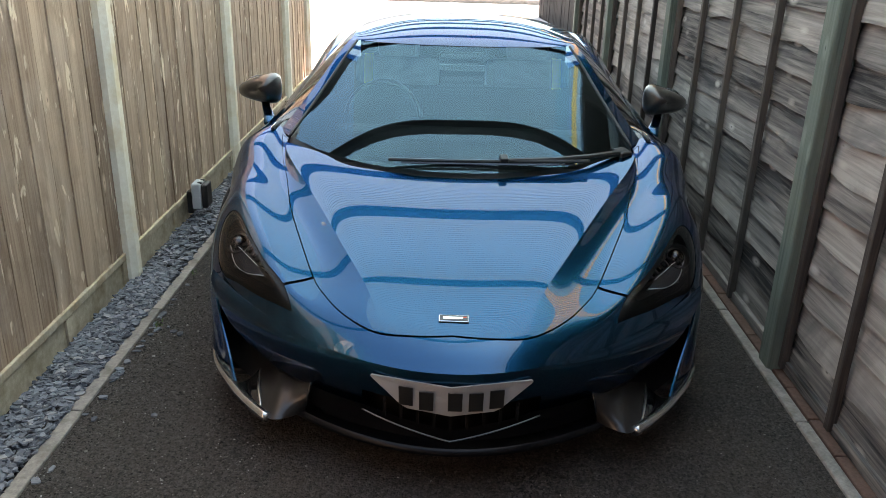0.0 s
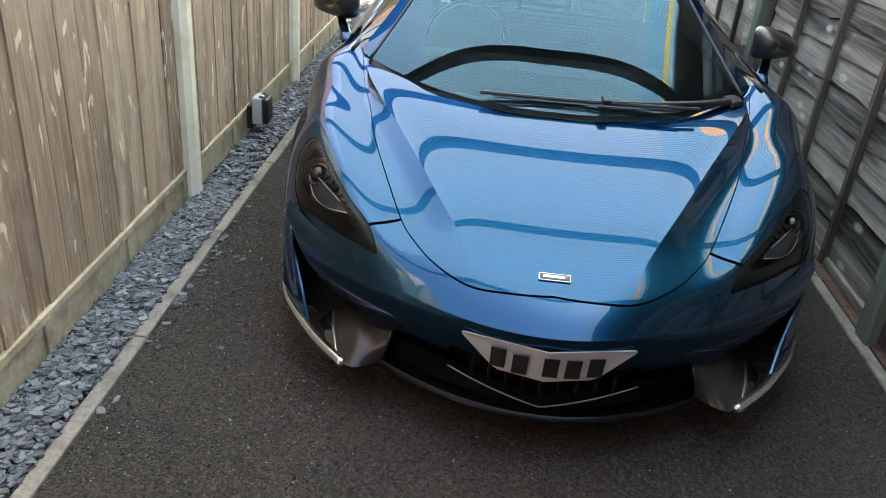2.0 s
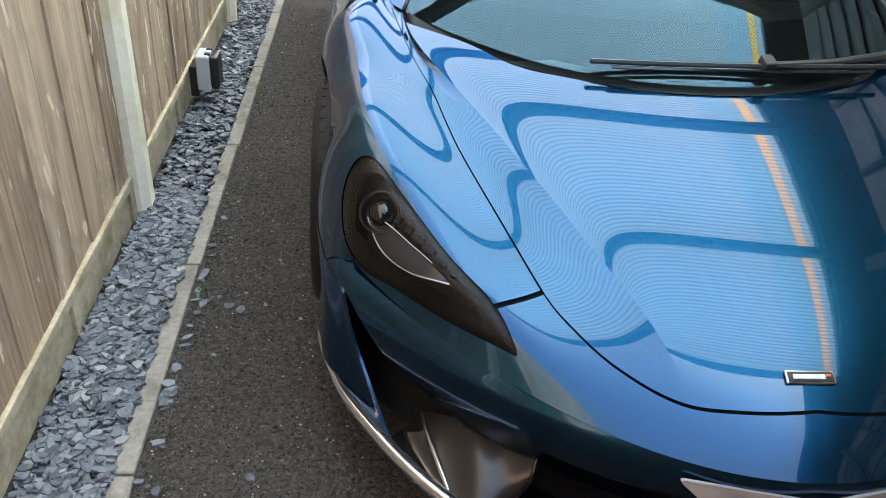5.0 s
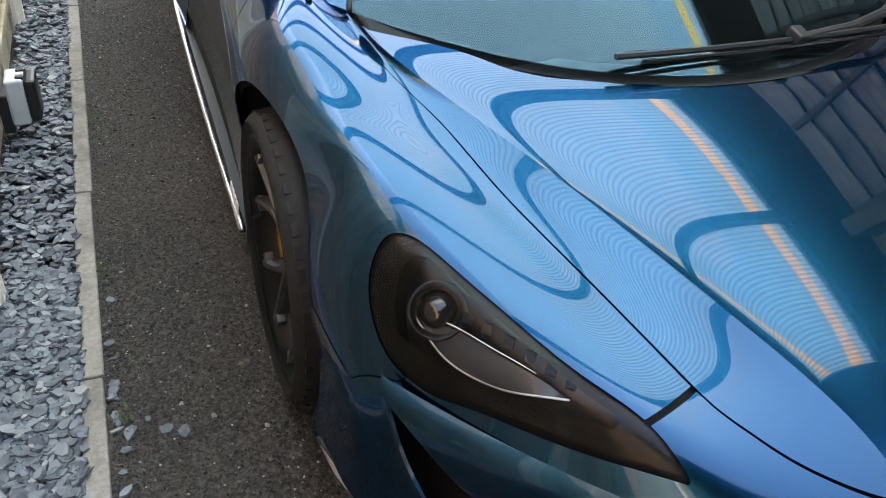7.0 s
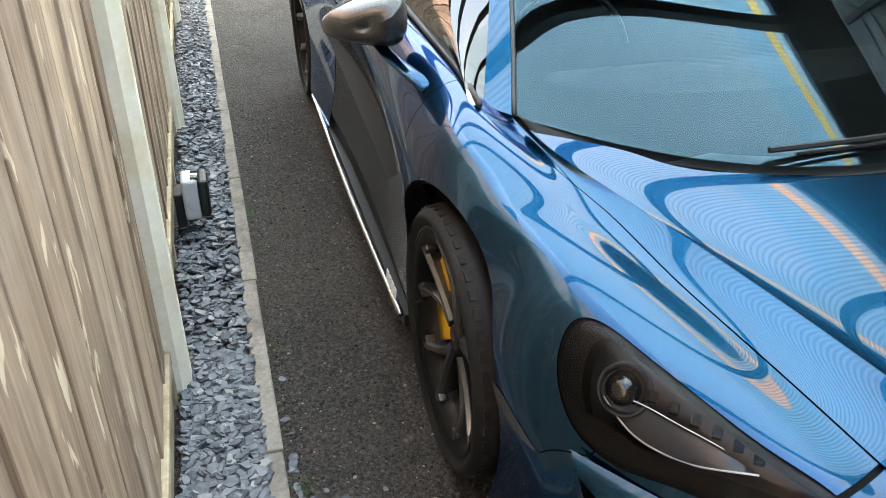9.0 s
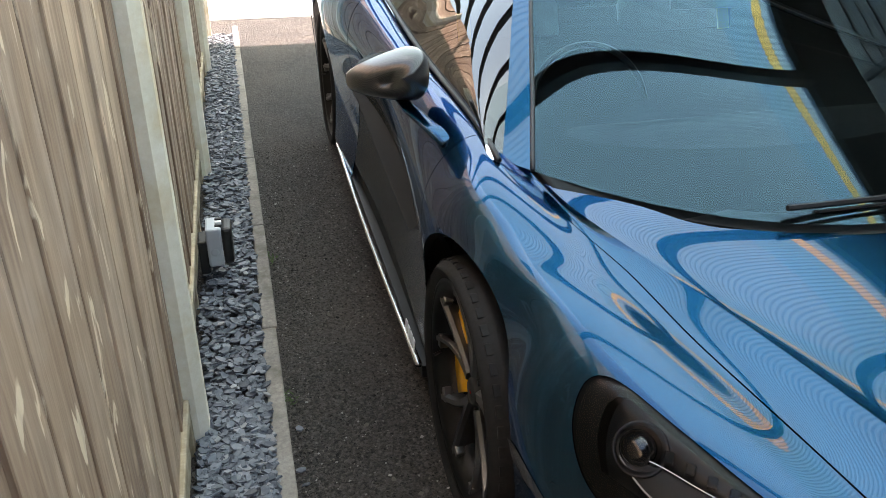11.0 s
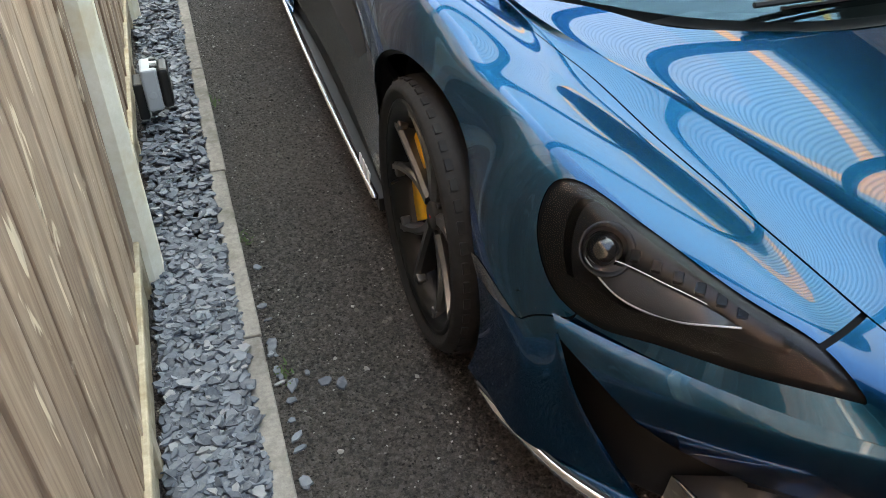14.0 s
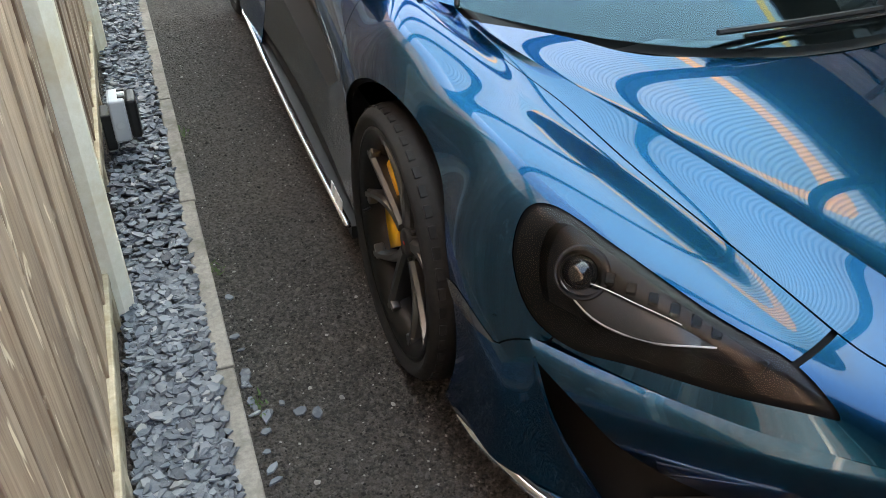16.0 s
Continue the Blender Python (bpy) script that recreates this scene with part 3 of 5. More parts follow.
# ---- beyond the passage ----
far_r = thing("fence_dark", "black-stained upright-board fence beyond the passage", "fence", kind="structure")
dark_board = mesh_of(boxed(0, 0.02, 0, 0.115, 0, 1.9), "dark_board", M_DARKWOOD)
for k in range(64):
    ob = new("dark_board", dark_board)
    ob.matrix_basis, ob.parent = pose(2.35 - 0.62 * k / 63 + rng.uniform(-0.006, 0.006), 7.2 + 7.8 * k / 63, 0, 0, 0, 4.5), far_r
kerb = part("kerb", boxed(-9, 6, 18.1, 18.35, 0, 0.11, 0.02), M_EDGING)
tagged(kerb, "grey kerb along the far side of the yard", "kerb", kind="structure")
railing = thing("railing", "white upright railing beyond the yard", "railing", kind="structure")
for k in range(44):
    part("bar", boxed(-3.4 + 0.1 * k, -3.36 + 0.1 * k, 18.9, 18.93, 0.0, 1.0), M_WHITE, railing)
part("rail", boxed(-3.5, 1.05, 18.93, 18.96, 0.85, 0.93), M_WHITE, railing)
gate = thing("garden_gate", "pale slatted timber gate beside the white railing", "gate")
for k in range(14):
    part("slat", boxed(1.15 + 0.13 * k, 1.25 + 0.13 * k, 18.9, 18.93, 0.02, 1.3), M_FARWOOD, gate)
part("cross_bar", boxed(1.1, 2.98, 18.87, 18.9, 0.1, 0.2), M_WHITE, gate)
back = part("wall_far", boxed(-10, 12, 19.6, 19.9, 0, 2.2), M_PALE)
tagged(back, "pale sunlit wall closing the yard", "wall", kind="structure")


# ---- outdoor socket box at the fence foot ----
def socket_box():
    t = thing("socket_box", "grey and black weatherproof socket box low on the fence", "socket", m=pose(-1.49, 2.40, 0.085))
    part("back_box", boxed(-0.03, 0.004, -0.045, 0.05, -0.03, 0.10, 0.006), M_BLACK, t, "black back plate")
    part("body", boxed(0.002, 0.056, -0.055, 0.055, 0.0, 0.150, 0.008), M_GREY, t, "grey plastic body")
    part("cover", boxed(0.056, 0.092, -0.052, 0.052, 0.004, 0.146, 0.012), M_BLACK, t, "smoked black hinged cover")
    bm = revolve([(0.0, 0.0), (0.013, 0.0), (0.015, -0.003), (0.011, -0.004), (0.0, -0.004)], 20)
    part("knockout", bm, M_GREY, t, m=pose(0.028, -0.0545, 0.06, 0, 0, 90))
    for k in (-0.028, 0.0, 0.028):
        part("hinge", boxed(0.036, 0.060, k - 0.008, k + 0.008, 0.145, 0.156, 0.003), M_BLACK if k else M_WHITE, t)
    return t


socket_box()
moss = bmesh.new()
rm = random.Random(5)
for cx, cy in ((-1.255, 1.06), (-1.262, 2.52), (-1.27, 1.62)):
    for k in range(26):
        p = Vector((cx + rm.gauss(0, 0.012), cy + rm.gauss(0, 0.02), 0.004))
        d = Vector((rm.gauss(0, 1), rm.gauss(0, 1), 0.8)).normalized() * rm.uniform(0.008, 0.02)
        s = d.cross(Vector((0, 0, 1))).normalized() * 0.0025
        q = [moss.verts.new(c) for c in (p - s, p + s, p + d * 0.6 + s, p + d, p + d * 0.6 - s)]
        moss.faces.new(q)
tagged(part("weeds", moss, M_LEAF), "tiny green weeds along the edging", "plant", kind="stuff")


# ---- loose grit lying on the asphalt ----
def grit(count, seed):
    r = np.random.default_rng(seed)
    x = r.uniform(-1.275, 1.24, count)
    x[: count * 2 // 3] = r.uniform(-1.275, -0.55, count * 2 // 3)
    y = r.uniform(-0.3, 3.8, count)
    size = r.uniform(0.0016, 0.0042, count) * (1 + (r.random(count) > 0.97))
    shape = np.array([(1, 0, 0), (0.2, 0.9, 0.1), (-0.9, 0.3, 0), (-0.3, -0.9, 0.1), (0.1, 0.1, 0.9), (0.6, -0.6, 0.4)])
    faces = [(0, 1, 4), (1, 2, 4), (2, 3, 4), (3, 5, 4), (5, 0, 4)]
    a = r.uniform(0, 6.28, count)
    ca, sa = np.cos(a), np.sin(a)
    jit = 1 + r.uniform(-0.35, 0.35, (count, 6, 3))
    p = shape[None] * jit * size[:, None, None]
    verts = np.stack([x[:, None] + p[..., 0] * ca[:, None] - p[..., 1] * sa[:, None], y[:, None] + p[..., 0] * sa[:, None] + p[..., 1] * ca[:, None], 0.0005 + p[..., 2]], -1).reshape(-1, 3)
    me = bpy.data.meshes.new("grit")
    me.from_pydata(verts.tolist(), [], [tuple(6 * k + q for q in f) for k in range(count) for f in faces])
    return me


def grit_mat():
    m = mat("grit", (0.1, 0.09, 0.08), 0.85, spec=0.25)
    n = Nodes(m)
    g = n.add("ShaderNodeNewGeometry")
    n.color(n.ramp(g.outputs["Random Per Island"], [(0.0, (0.020, 0.018, 0.017)), (0.6, (0.085, 0.075, 0.066)), (0.94, (0.18, 0.16, 0.14)), (1.0, (0.42, 0.40, 0.37))]))
    return m


gm = grit(26000, 3)
gm.materials.append(grit_mat())
tagged(new("grit", gm), "loose dark grit and crumbs on the asphalt", "gravel", kind="stuff")


# ---- the sports car ----
car = thing("sports_car", "low metallic blue two-seat sports car parked in the passage", "car", m=pose(0.008, 0, 0, 0, 0, -0.7))

# control curves of the half body, from the nose (v = 0) to the tail
VK = [0, 0.04, 0.12, 0.30, 0.60, 0.95, 1.35, 1.9, 2.5, 3.1, 3.8, 4.3, 4.5]
UK = [0, 0.30, 0.55, 0.80, 1.05, 1.30, 1.60]
C0X = [0.0, 0.0, 0.0, 0.0, 0.0, 0.0, 0.0, 0.0, 0.0, 0.0, 0.0, 0.0, 0.0]
C0Z = [0.431, 0.467, 0.518, 0.596, 0.685, 0.758, 0.797, 0.799, 0.800, 0.840, 0.880, 0.860, 0.800]
C1X = [0.220, 0.220, 0.230, 0.337, 0.523, 0.685, 0.711, 0.700, 0.600, 0.500, 0.500, 0.500, 0.500]
C1Z = [0.430, 0.466, 0.522, 0.615, 0.714, 0.783, 0.815, 0.820, 0.810, 0.850, 0.900, 0.870, 0.810]
C2X = [0.440, 0.440, 0.450, 0.514, 0.649, 0.711, 0.738, 0.740, 0.700, 0.660, 0.660, 0.640, 0.620]
C2Z = [0.441, 0.487, 0.543, 0.623, 0.714, 0.769, 0.804, 0.819, 0.830, 0.880, 0.930, 0.890, 0.830]
C3X = [0.640, 0.640, 0.655, 0.733, 0.773, 0.836, 0.820, 0.820, 0.820, 0.830, 0.840, 0.800, 0.760]
C3Z = [0.463, 0.536, 0.611, 0.696, 0.745, 0.796, 0.823, 0.844, 0.870, 0.920, 0.950, 0.900, 0.840]
C4X = [0.845, 0.858, 0.872, 0.866, 0.894, 0.920, 0.926, 0.905, 0.895, 0.925, 0.955, 0.920, 0.870]
C4Z = [0.444, 0.493, 0.582, 0.657, 0.692, 0.702, 0.695, 0.699, 0.720, 0.740, 0.750, 0.750, 0.720]
C5X = [0.885, 0.895, 0.905, 0.920, 0.938, 0.942, 0.930, 0.86, 0.84, 0.90, 0.96, 0.93, 0.88]
C5Z = [0.320, 0.350, 0.385, 0.420, 0.435, 0.440, 0.440, 0.45, 0.46, 0.49, 0.50, 0.52, 0.52]
C6X = [0.895, 0.902, 0.910, 0.920, 0.930, 0.932, 0.925, 0.92, 0.92, 0.93, 0.945, 0.91, 0.86]
C6Z = [0.165, 0.165, 0.165, 0.160, 0.155, 0.150, 0.145, 0.14, 0.14, 0.14, 0.15, 0.20, 0.30]
XS = [spline(VK, c) for c in (C0X, C1X, C2X, C3X, C4X, C5X, C6X)]
ZS = [spline(VK, c) for c in (C0Z, C1Z, C2Z, C3Z, C4Z, C5Z, C6Z)]


def spline_weights(knots):
    """Weights that turn column values into a value at u, for the cross section."""
    basis = [spline(knots, [1.0 if k == j else 0.0 for k in range(len(knots))]) for j in range(len(knots))]
    return lambda u: np.stack([b(u) for b in basis])


CURL = 0.50                                       # how much of the centre's lift comes close to the creases
OUTER = spline_weights(UK[1:])                    # from the crease down to the sill
WHOLE = spline_weights([-UK[2], -UK[1]] + UK)     # one smooth section, for the nose


def sweep(x, v):
    s = np.clip(v / 1.6, 0, 1)
    return 0.78 * x * x * (1 - (3 * s * s - 2 * s**3))


def body_at(u, v, inset=0.0):
    """Points of the body skin, as arrays; u runs from the middle to the sill and may be negative, v from nose to tail."""
    u, v = np.asarray(u, float), np.asarray(v, float)
    a = np.abs(u)
    xs, zs = [f(v) for f in XS], [f(v) for f in ZS]
    wo, near = OUTER(np.maximum(a, UK[1])), a <= UK[1]
    q = np.minimum(a / UK[1], 1.0)
    xi = q * xs[1]
    zi = zs[0] + (zs[1] - zs[0]) * ((1 - CURL) * q * q + CURL * q**6)
    ww = WHOLE(a)
    xa = sum(p * q for p, q in zip(ww, [-xs[2], -xs[1]] + xs))
    za = sum(p * q for p, q in zip(ww, [zs[2], zs[1]] + zs))
    k = np.clip((v - 0.05) / 0.12, 0, 1)
    k = k * k * (3 - 2 * k)
    x = (np.where(near, xi, sum(p * q for p, q in zip(wo, xs[1:]))) * k + xa * (1 - k)) * (1 - inset)
    z = np.where(near, zi, sum(p * q for p, q in zip(wo, zs[1:]))) * k + za * (1 - k) - inset * 0.6
    y = v + sweep(x, v) + inset * np.clip(1 - v / 0.6, 0, 1) * 0.8
    return np.stack([np.sign(u) * x, y, z], -1)


GU, GV = np.meshgrid(np.linspace(0, 1.6, 641), np.r_[np.linspace(0, 0.4, 401), np.linspace(0.403, 1.6, 400), np.linspace(1.61, 4.5, 150)], indexing="ij")
GP = body_at(GU + 1e-9, GV)


def uv_of(x, y, z=None):
    """The place on the skin next to a point; without z, seen from above."""
    d = (GP[..., 0] - abs(x)) ** 2 + (GP[..., 1] - y) ** 2
    d = d + (GP[..., 2] - z) ** 2 if z is not None else d + np.where(GU > 0.95, 1.0, 0.0)
    k = np.unravel_index(np.argmin(d), d.shape)
    return float(GU[k]), float(GV[k])


def outline(points, closed=True, n=6):
    """A smooth closed line (in u, v) through points of the skin; a point with a fourth value is a sharp corner."""
    uv = [np.array(uv_of(*p[:3])) for p in points]
    sharp = [len(p) > 3 for p in points]
    out, m = [], len(uv)
    for i in range(m):
        p0, p1, p2, p3 = (uv[(i + k) % m] for k in (-1, 0, 1, 2))
        t1 = (p2 - p1) if sharp[i] else (p2 - p0) / 2
        t2 = (p2 - p1) if sharp[(i + 1) % m] else (p3 - p1) / 2
        for k in range(n):
            t = k / n
            out.append((2 * t**3 - 3 * t * t + 1) * p1 + (t**3 - 2 * t * t + t) * t1 + (3 * t * t - 2 * t**3) * p2 + (t**3 - t * t) * t2)
    return np.array(out)


def inside(poly):
    """A signed distance to a closed line: above 0 within it."""
    a, b = poly, np.roll(poly, -1, 0)

    def f(u, v):
        p = np.stack([np.abs(u), v], -1)
        shape = p.shape[:-1]
        p = p.reshape(-1, 2)
        best, odd = np.full(len(p), 1e9), np.zeros(len(p), bool)
        for q, r in zip(a, b):
            e, d = r - q, p - q
            t = np.clip((d @ e) / max(e @ e, 1e-12), 0, 1)
            best = np.minimum(best, ((d - t[:, None] * e) ** 2).sum(1))
            if q[1] != r[1]:
                odd ^= ((q[1] > p[:, 1]) != (r[1] > p[:, 1])) & (p[:, 0] < (r[0] - q[0]) * (p[:, 1] - q[1]) / (r[1] - q[1]) + q[0])
        return (np.sqrt(best) * np.where(odd, 1, -1)).reshape(shape)
    return f


def skin(clips, us, vs, inset=0.0, both=False):
    """The stretch of the body skin where all clips are above 0, cut cleanly along their edges."""
    us, vs = np.asarray(us), np.asarray(vs)
    uu, vv = np.meshgrid(us, vs, indexing="ij")
    vals = [c(uu, vv) for c in clips]
    low = np.min(vals, axis=0) if vals else np.ones_like(uu)
    bm, made = bmesh.new(), {}

    def vert(u, v):
        key = (round(u, 6), round(v, 6))
        if key not in made:
            made[key] = bm.verts.new((0, 0, 0))
        return made[key]
    nu, nv = uu.shape
    for i in range(nu - 1):
        for j in range(nv - 1):
            cell = ((i, j), (i + 1, j), (i + 1, j + 1), (i, j + 1))
            if any(max(val[c] for c in cell) <= 0 for val in vals):
                continue
            poly = [(uu[c], vv[c], *(val[c] for val in vals)) for c in cell]
            if min(low[c] for c in cell) <= 0:
                for k in range(2, 2 + len(vals)):
                    cut = []
                    for p, q in zip(poly, poly[1:] + poly[:1]):
                        if p[k] > 0:
                            cut.append(p)
                        if (p[k] > 0) != (q[k] > 0):
                            t = p[k] / (p[k] - q[k])
                            cut.append(tuple(a + t * (b - a) for a, b in zip(p, q)))
                    poly = cut
                    if len(poly) < 3:
                        break
                if len(poly) < 3:
                    continue
            ring = []
            for p in poly:
                w = vert(p[0], p[1])
                if w not in ring:
                    ring.append(w)
            if len(ring) > 2:
                bm.faces.new(ring)
    keys = np.array(list(made))
    ridge = {w for (u, v), w in made.items() if abs(abs(u) - UK[1]) < 1e-4 and v > 0.10}
    for e in bm.edges:
        if e.verts[0] in ridge and e.verts[1] in ridge:
            e.smooth = False
    for w, p in zip(made.values(), body_at(keys[:, 0] + 1e-9, keys[:, 1], inset(keys[:, 0], keys[:, 1]) if callable(inset) else inset)):
        w.co = p
    return bm


def arch(yc, zc, r):
    """Above 0 outside a wheel arch."""
    def f(u, v):
        p = body_at(np.abs(u) + 1e-9, v)
        d = np.hypot(p[..., 1] - yc, p[..., 2] - zc) - r
        return np.where(np.abs(u) < 0.7, 1.0, d)
    return f


def mirrored(bm):
    bmesh.ops.mirror(bm, geom=bm.verts[:] + bm.edges[:] + bm.faces[:], axis="X", merge_dist=0.0)
    return bm


def flip(bm):
    for v in bm.verts:
        v.co.x = -v.co.x
    bmesh.ops.reverse_faces(bm, faces=bm.faces[:])
    return bm


SHUT = [(0.13, 0.096), (0.235, 0.120), (0.335, 0.187), (0.40, 0.256), (0.453, 0.334), (0.52, 0.49), (0.595, 0.69), (0.65, 0.90), (0.70, 1.07), (0.728, 1.20)]
COWL = [(0.72, 1.252), (0.62, 1.135), (0.45, 1.005), (0.33, 0.955), (0.16, 0.915)]
bonnet_line = outline([(0.0, 0.094, None, 1)] + SHUT + [(0.745, 1.285, None, 1)] + COWL + [(0.0, 0.905, None, 1)])
# close the half outline along the middle
bonnet_line = np.vstack([[(-0.2, bonnet_line[0][1])], bonnet_line[: -6], [(0.0, uv_of(0, 0.905)[1])], [(-0.2, uv_of(0, 0.905)[1])]])
LAMP = [(0.548, 0.308, 0.556), (0.63, 0.405, 0.60), (0.72, 0.535, 0.655), (0.785, 0.635, 0.690), (0.83, 0.665, 0.675), (0.862, 0.64, 0.60),
        (0.862, 0.575, 0.525), (0.815, 0.502, 0.502), (0.74, 0.432, 0.507), (0.62, 0.336, 0.503), (0.505, 0.245, 0.496, 1)]
lamp_line = outline(LAMP)
wing_line = outline([(0.44, 0.342, 0.572, 1), (0.46, 0.46, 0.60), (0.54, 0.69, 0.67), (0.60, 0.90, 0.72), (0.65, 1.07, 0.76), (0.69, 1.20, 0.78), (0.72, 1.31, 0.80, 1),
                     (0.80, 1.50, 0.83, 1), (0.86, 1.54, 0.80), (0.925, 1.56, 0.69), (0.935, 1.57, 0.50), (0.93, 1.58, 0.30, 1),
                     (0.94, 0.95, 0.30, 1), (0.91, 0.80, 0.42), (0.885, 0.70, 0.425), (0.865, 0.625, 0.43, 1), (0.81, 0.555, 0.475, 1),
                     (0.79, 0.53, 0.52), (0.70, 0.44, 0.55), (0.575, 0.318, 0.54, 1), (0.545, 0.308, 0.555, 1)])
in_bonnet, in_lamp, in_wing = inside(bonnet_line), inside(lamp_line), inside(wing_line)
F_ARCH, R_ARCH = arch(1.12, 0.325, 0.372), arch(3.79, 0.345, 0.405)
GAP = 0.0035


def off(f, d):
    return lambda u, v: -f(u, v) - d


def on(f, d):
    return lambda u, v: f(u, v) - d


def seam(f, sign):
    """A clip along a closed line: a wide joint on the bonnet side, a hairline round the flank."""
    return lambda u, v: sign * f(u, v) - np.where(np.abs(u) < 0.72, GAP, 0.0009)


def side_y(lo, hi):
    def f(u, v):
        y = body_at(np.abs(u) + 1e-9, v)[..., 1]
        return np.minimum(y - lo, hi - y)
    return f


def both_sides(name, make, material, parent, label="", smooth=True, thick=0.0):
    """The same part on either flank."""
    made = []
    for s in (1, -1):
        bm = make()
        ob = part(name, flip(bm) if s < 0 else bm, material, parent, label, smooth, keep=True)
        if thick:
            thicken(ob, thick)
        made.append(ob)
    return made


VF = np.r_[np.linspace(0, 0.06, 13), np.linspace(0.07, 0.30, 24), np.linspace(0.315, 1.50, 80)]
bonnet = part("bonnet", skin([on(in_bonnet, GAP)], np.r_[np.linspace(-0.66, -0.30, 37), np.linspace(-0.297, 0.297, 133), np.linspace(0.30, 0.66, 37)], VF), M_PAINT, car, "blue bonnet with a sculpted centre", True, keep=True)
thicken(bonnet, 0.004)
wings = both_sides("front_wing", lambda: skin([seam(in_wing, 1), off(in_bonnet, GAP), off(in_lamp, GAP), F_ARCH, side_y(-0.2, 1.4435)], np.linspace(0.36, 1.6, 110), np.r_[VF, np.linspace(1.515, 1.66, 10)]), M_PAINT, car, "blue front wing over the wheel", True, 0.004)
bumper = part("front_bumper", skin([off(in_bonnet, GAP * 0.6), off(in_lamp, GAP), seam(in_wing, -1), F_ARCH, side_y(-0.2, 0.80)],
                                   np.linspace(-1.6, 1.6, 301), VF[:70]), M_PAINT, car, "blue front bumper", True, keep=True)
lining = part("inner_shell", skin([off(in_lamp, -0.02), F_ARCH, R_ARCH], np.linspace(-1.58, 1.58, 141), np.linspace(0.0, 4.48, 200), 0.016), M_MESH, car, "black inner structure", True, keep=True)
doors = both_sides("door", lambda: skin([side_y(1.447, 2.93), F_ARCH], np.linspace(0.68, 1.16, 30), np.linspace(1.2, 3.0, 70)), M_PAINT, car, "blue door with a hollowed flank", True, 0.004)
# Lower door: the dark ground's reflection is put into its black colour.
both_sides("door_skirt", lambda: skin([side_y(1.449, 2.93), F_ARCH], np.linspace(1.164, 1.54, 24), np.linspace(1.2, 3.0, 70)), M_SKIRT, car, "dirty lower door flank, blackened for the dark ground it reflects", True, 0.004)
quarters = both_sides("rear_quarter", lambda: skin([side_y(2.937, 4.5), R_ARCH], np.linspace(0.5, 1.6, 50), np.linspace(2.85, 4.5, 60)), M_PAINT, car, "blue rear quarter panel", True, 0.004)
deck = part("engine_cover", skin([side_y(3.0, 4.49)], np.linspace(-0.497, 0.497, 30), np.linspace(2.9, 4.5, 40)), M_PAINT, car, "blue rear deck", True, keep=True)
both_sides("side_marker", lambda: skin([inside(np.array([(1.235, 0.165), (1.19, 0.10), (1.14, 0.028), (1.135, 0.018), (1.16, 0.03), (1.215, 0.07), (1.255, 0.13)]))], np.linspace(1.1, 1.3, 60), np.linspace(0, 0.2, 60), -0.0015),
           mat("smoked_marker", (0.05, 0.05, 0.05), 0.25, 0.0, 0.5), car, "smoked side marker lamp", True)


# ---- nose below the leading edge ----
def span(lo, hi, x):
    return lo + (hi - lo) * x


def nose_z(x):
    return 0.431 + 0.032 * (abs(x) / 0.64) ** 2


def fascia_at(x, q):
    """The face under the nose: q runs from the leading edge (0) down to the splitter (1)."""
    q1 = [0, 0.10, 0.25, 0.45, 0.65, 0.85, 1.0]
    side = min(1.0, abs(x) / 0.80) ** 2
    mid = float(spline(q1, [0.0, 0.001, 0.008, 0.026, 0.048, 0.062, 0.060])(q))
    roll = float(spline(q1, [0.0, -0.030, -0.048, -0.034, 0.020, 0.070, 0.090])(q))
    z = float(spline(q1, [1.0, 0.92, 0.77, 0.56, 0.35, 0.14, 0.0])(q))
    z += side * float(spline(q1, [0.0, 0.02, 0.03, 0.02, 0.0, 0.0, 0.0])(q))
    return Vector((x, 0.78 * x * x + mid + (roll - mid) * side, 0.165 + z * (nose_z(x) - 0.165)))


def in_intake(x, z):
    """Above 0 in the open corner outside the rounded bulge under the lamp."""
    return abs(x) - float(np.interp(z, [0.16, 0.24, 0.262, 0.275, 0.30, 0.35, 0.42, 0.462], [0.575, 0.58, 0.605, 0.645, 0.695, 0.755, 0.812, 0.85]))


def in_grille(x, z):
    """Above 0 inside the centre opening under the plate."""
    return min(z - (0.196 + 0.24 * abs(x)), 0.30 + 0.1 * abs(x) - z, 0.27 - abs(x))


def on_face(f):
    def g(a, b):
        p = fascia_at(-0.86 + 1.72 * a, b)
        return f(p.x, p.z)
    return g


def chin_line(x):
    return 0.200 + 0.20 * min(abs(x), 0.28)


for nm, mt, lb, cl in (("lower_fascia", M_PAINT, "blue rounded lower face of the bumper", lambda x, z: z - chin_line(x)),
                       ("chin", M_CHIN, "satin black chin", lambda x, z: chin_line(x) - z)):
    lower = part(nm, sheet(lambda a, b: fascia_at(-0.86 + 1.72 * a, b), 130, 40, [on_face(cl), on_face(lambda x, z: -in_intake(x, z)), on_face(lambda x, z: -in_grille(x, z))]), mt, bumper, lb, True)


def intake_box():
    """A dark funnel behind the corner intake."""
    return sheet(lambda s, t: Vector((0.50 + 0.38 * s, 0.78 * (0.50 + 0.38 * s) ** 2 + 0.04 + 0.14 * math.sin(math.pi * t) * (1 - 0.5 * s), 0.14 + 0.34 * t)), 12, 8)


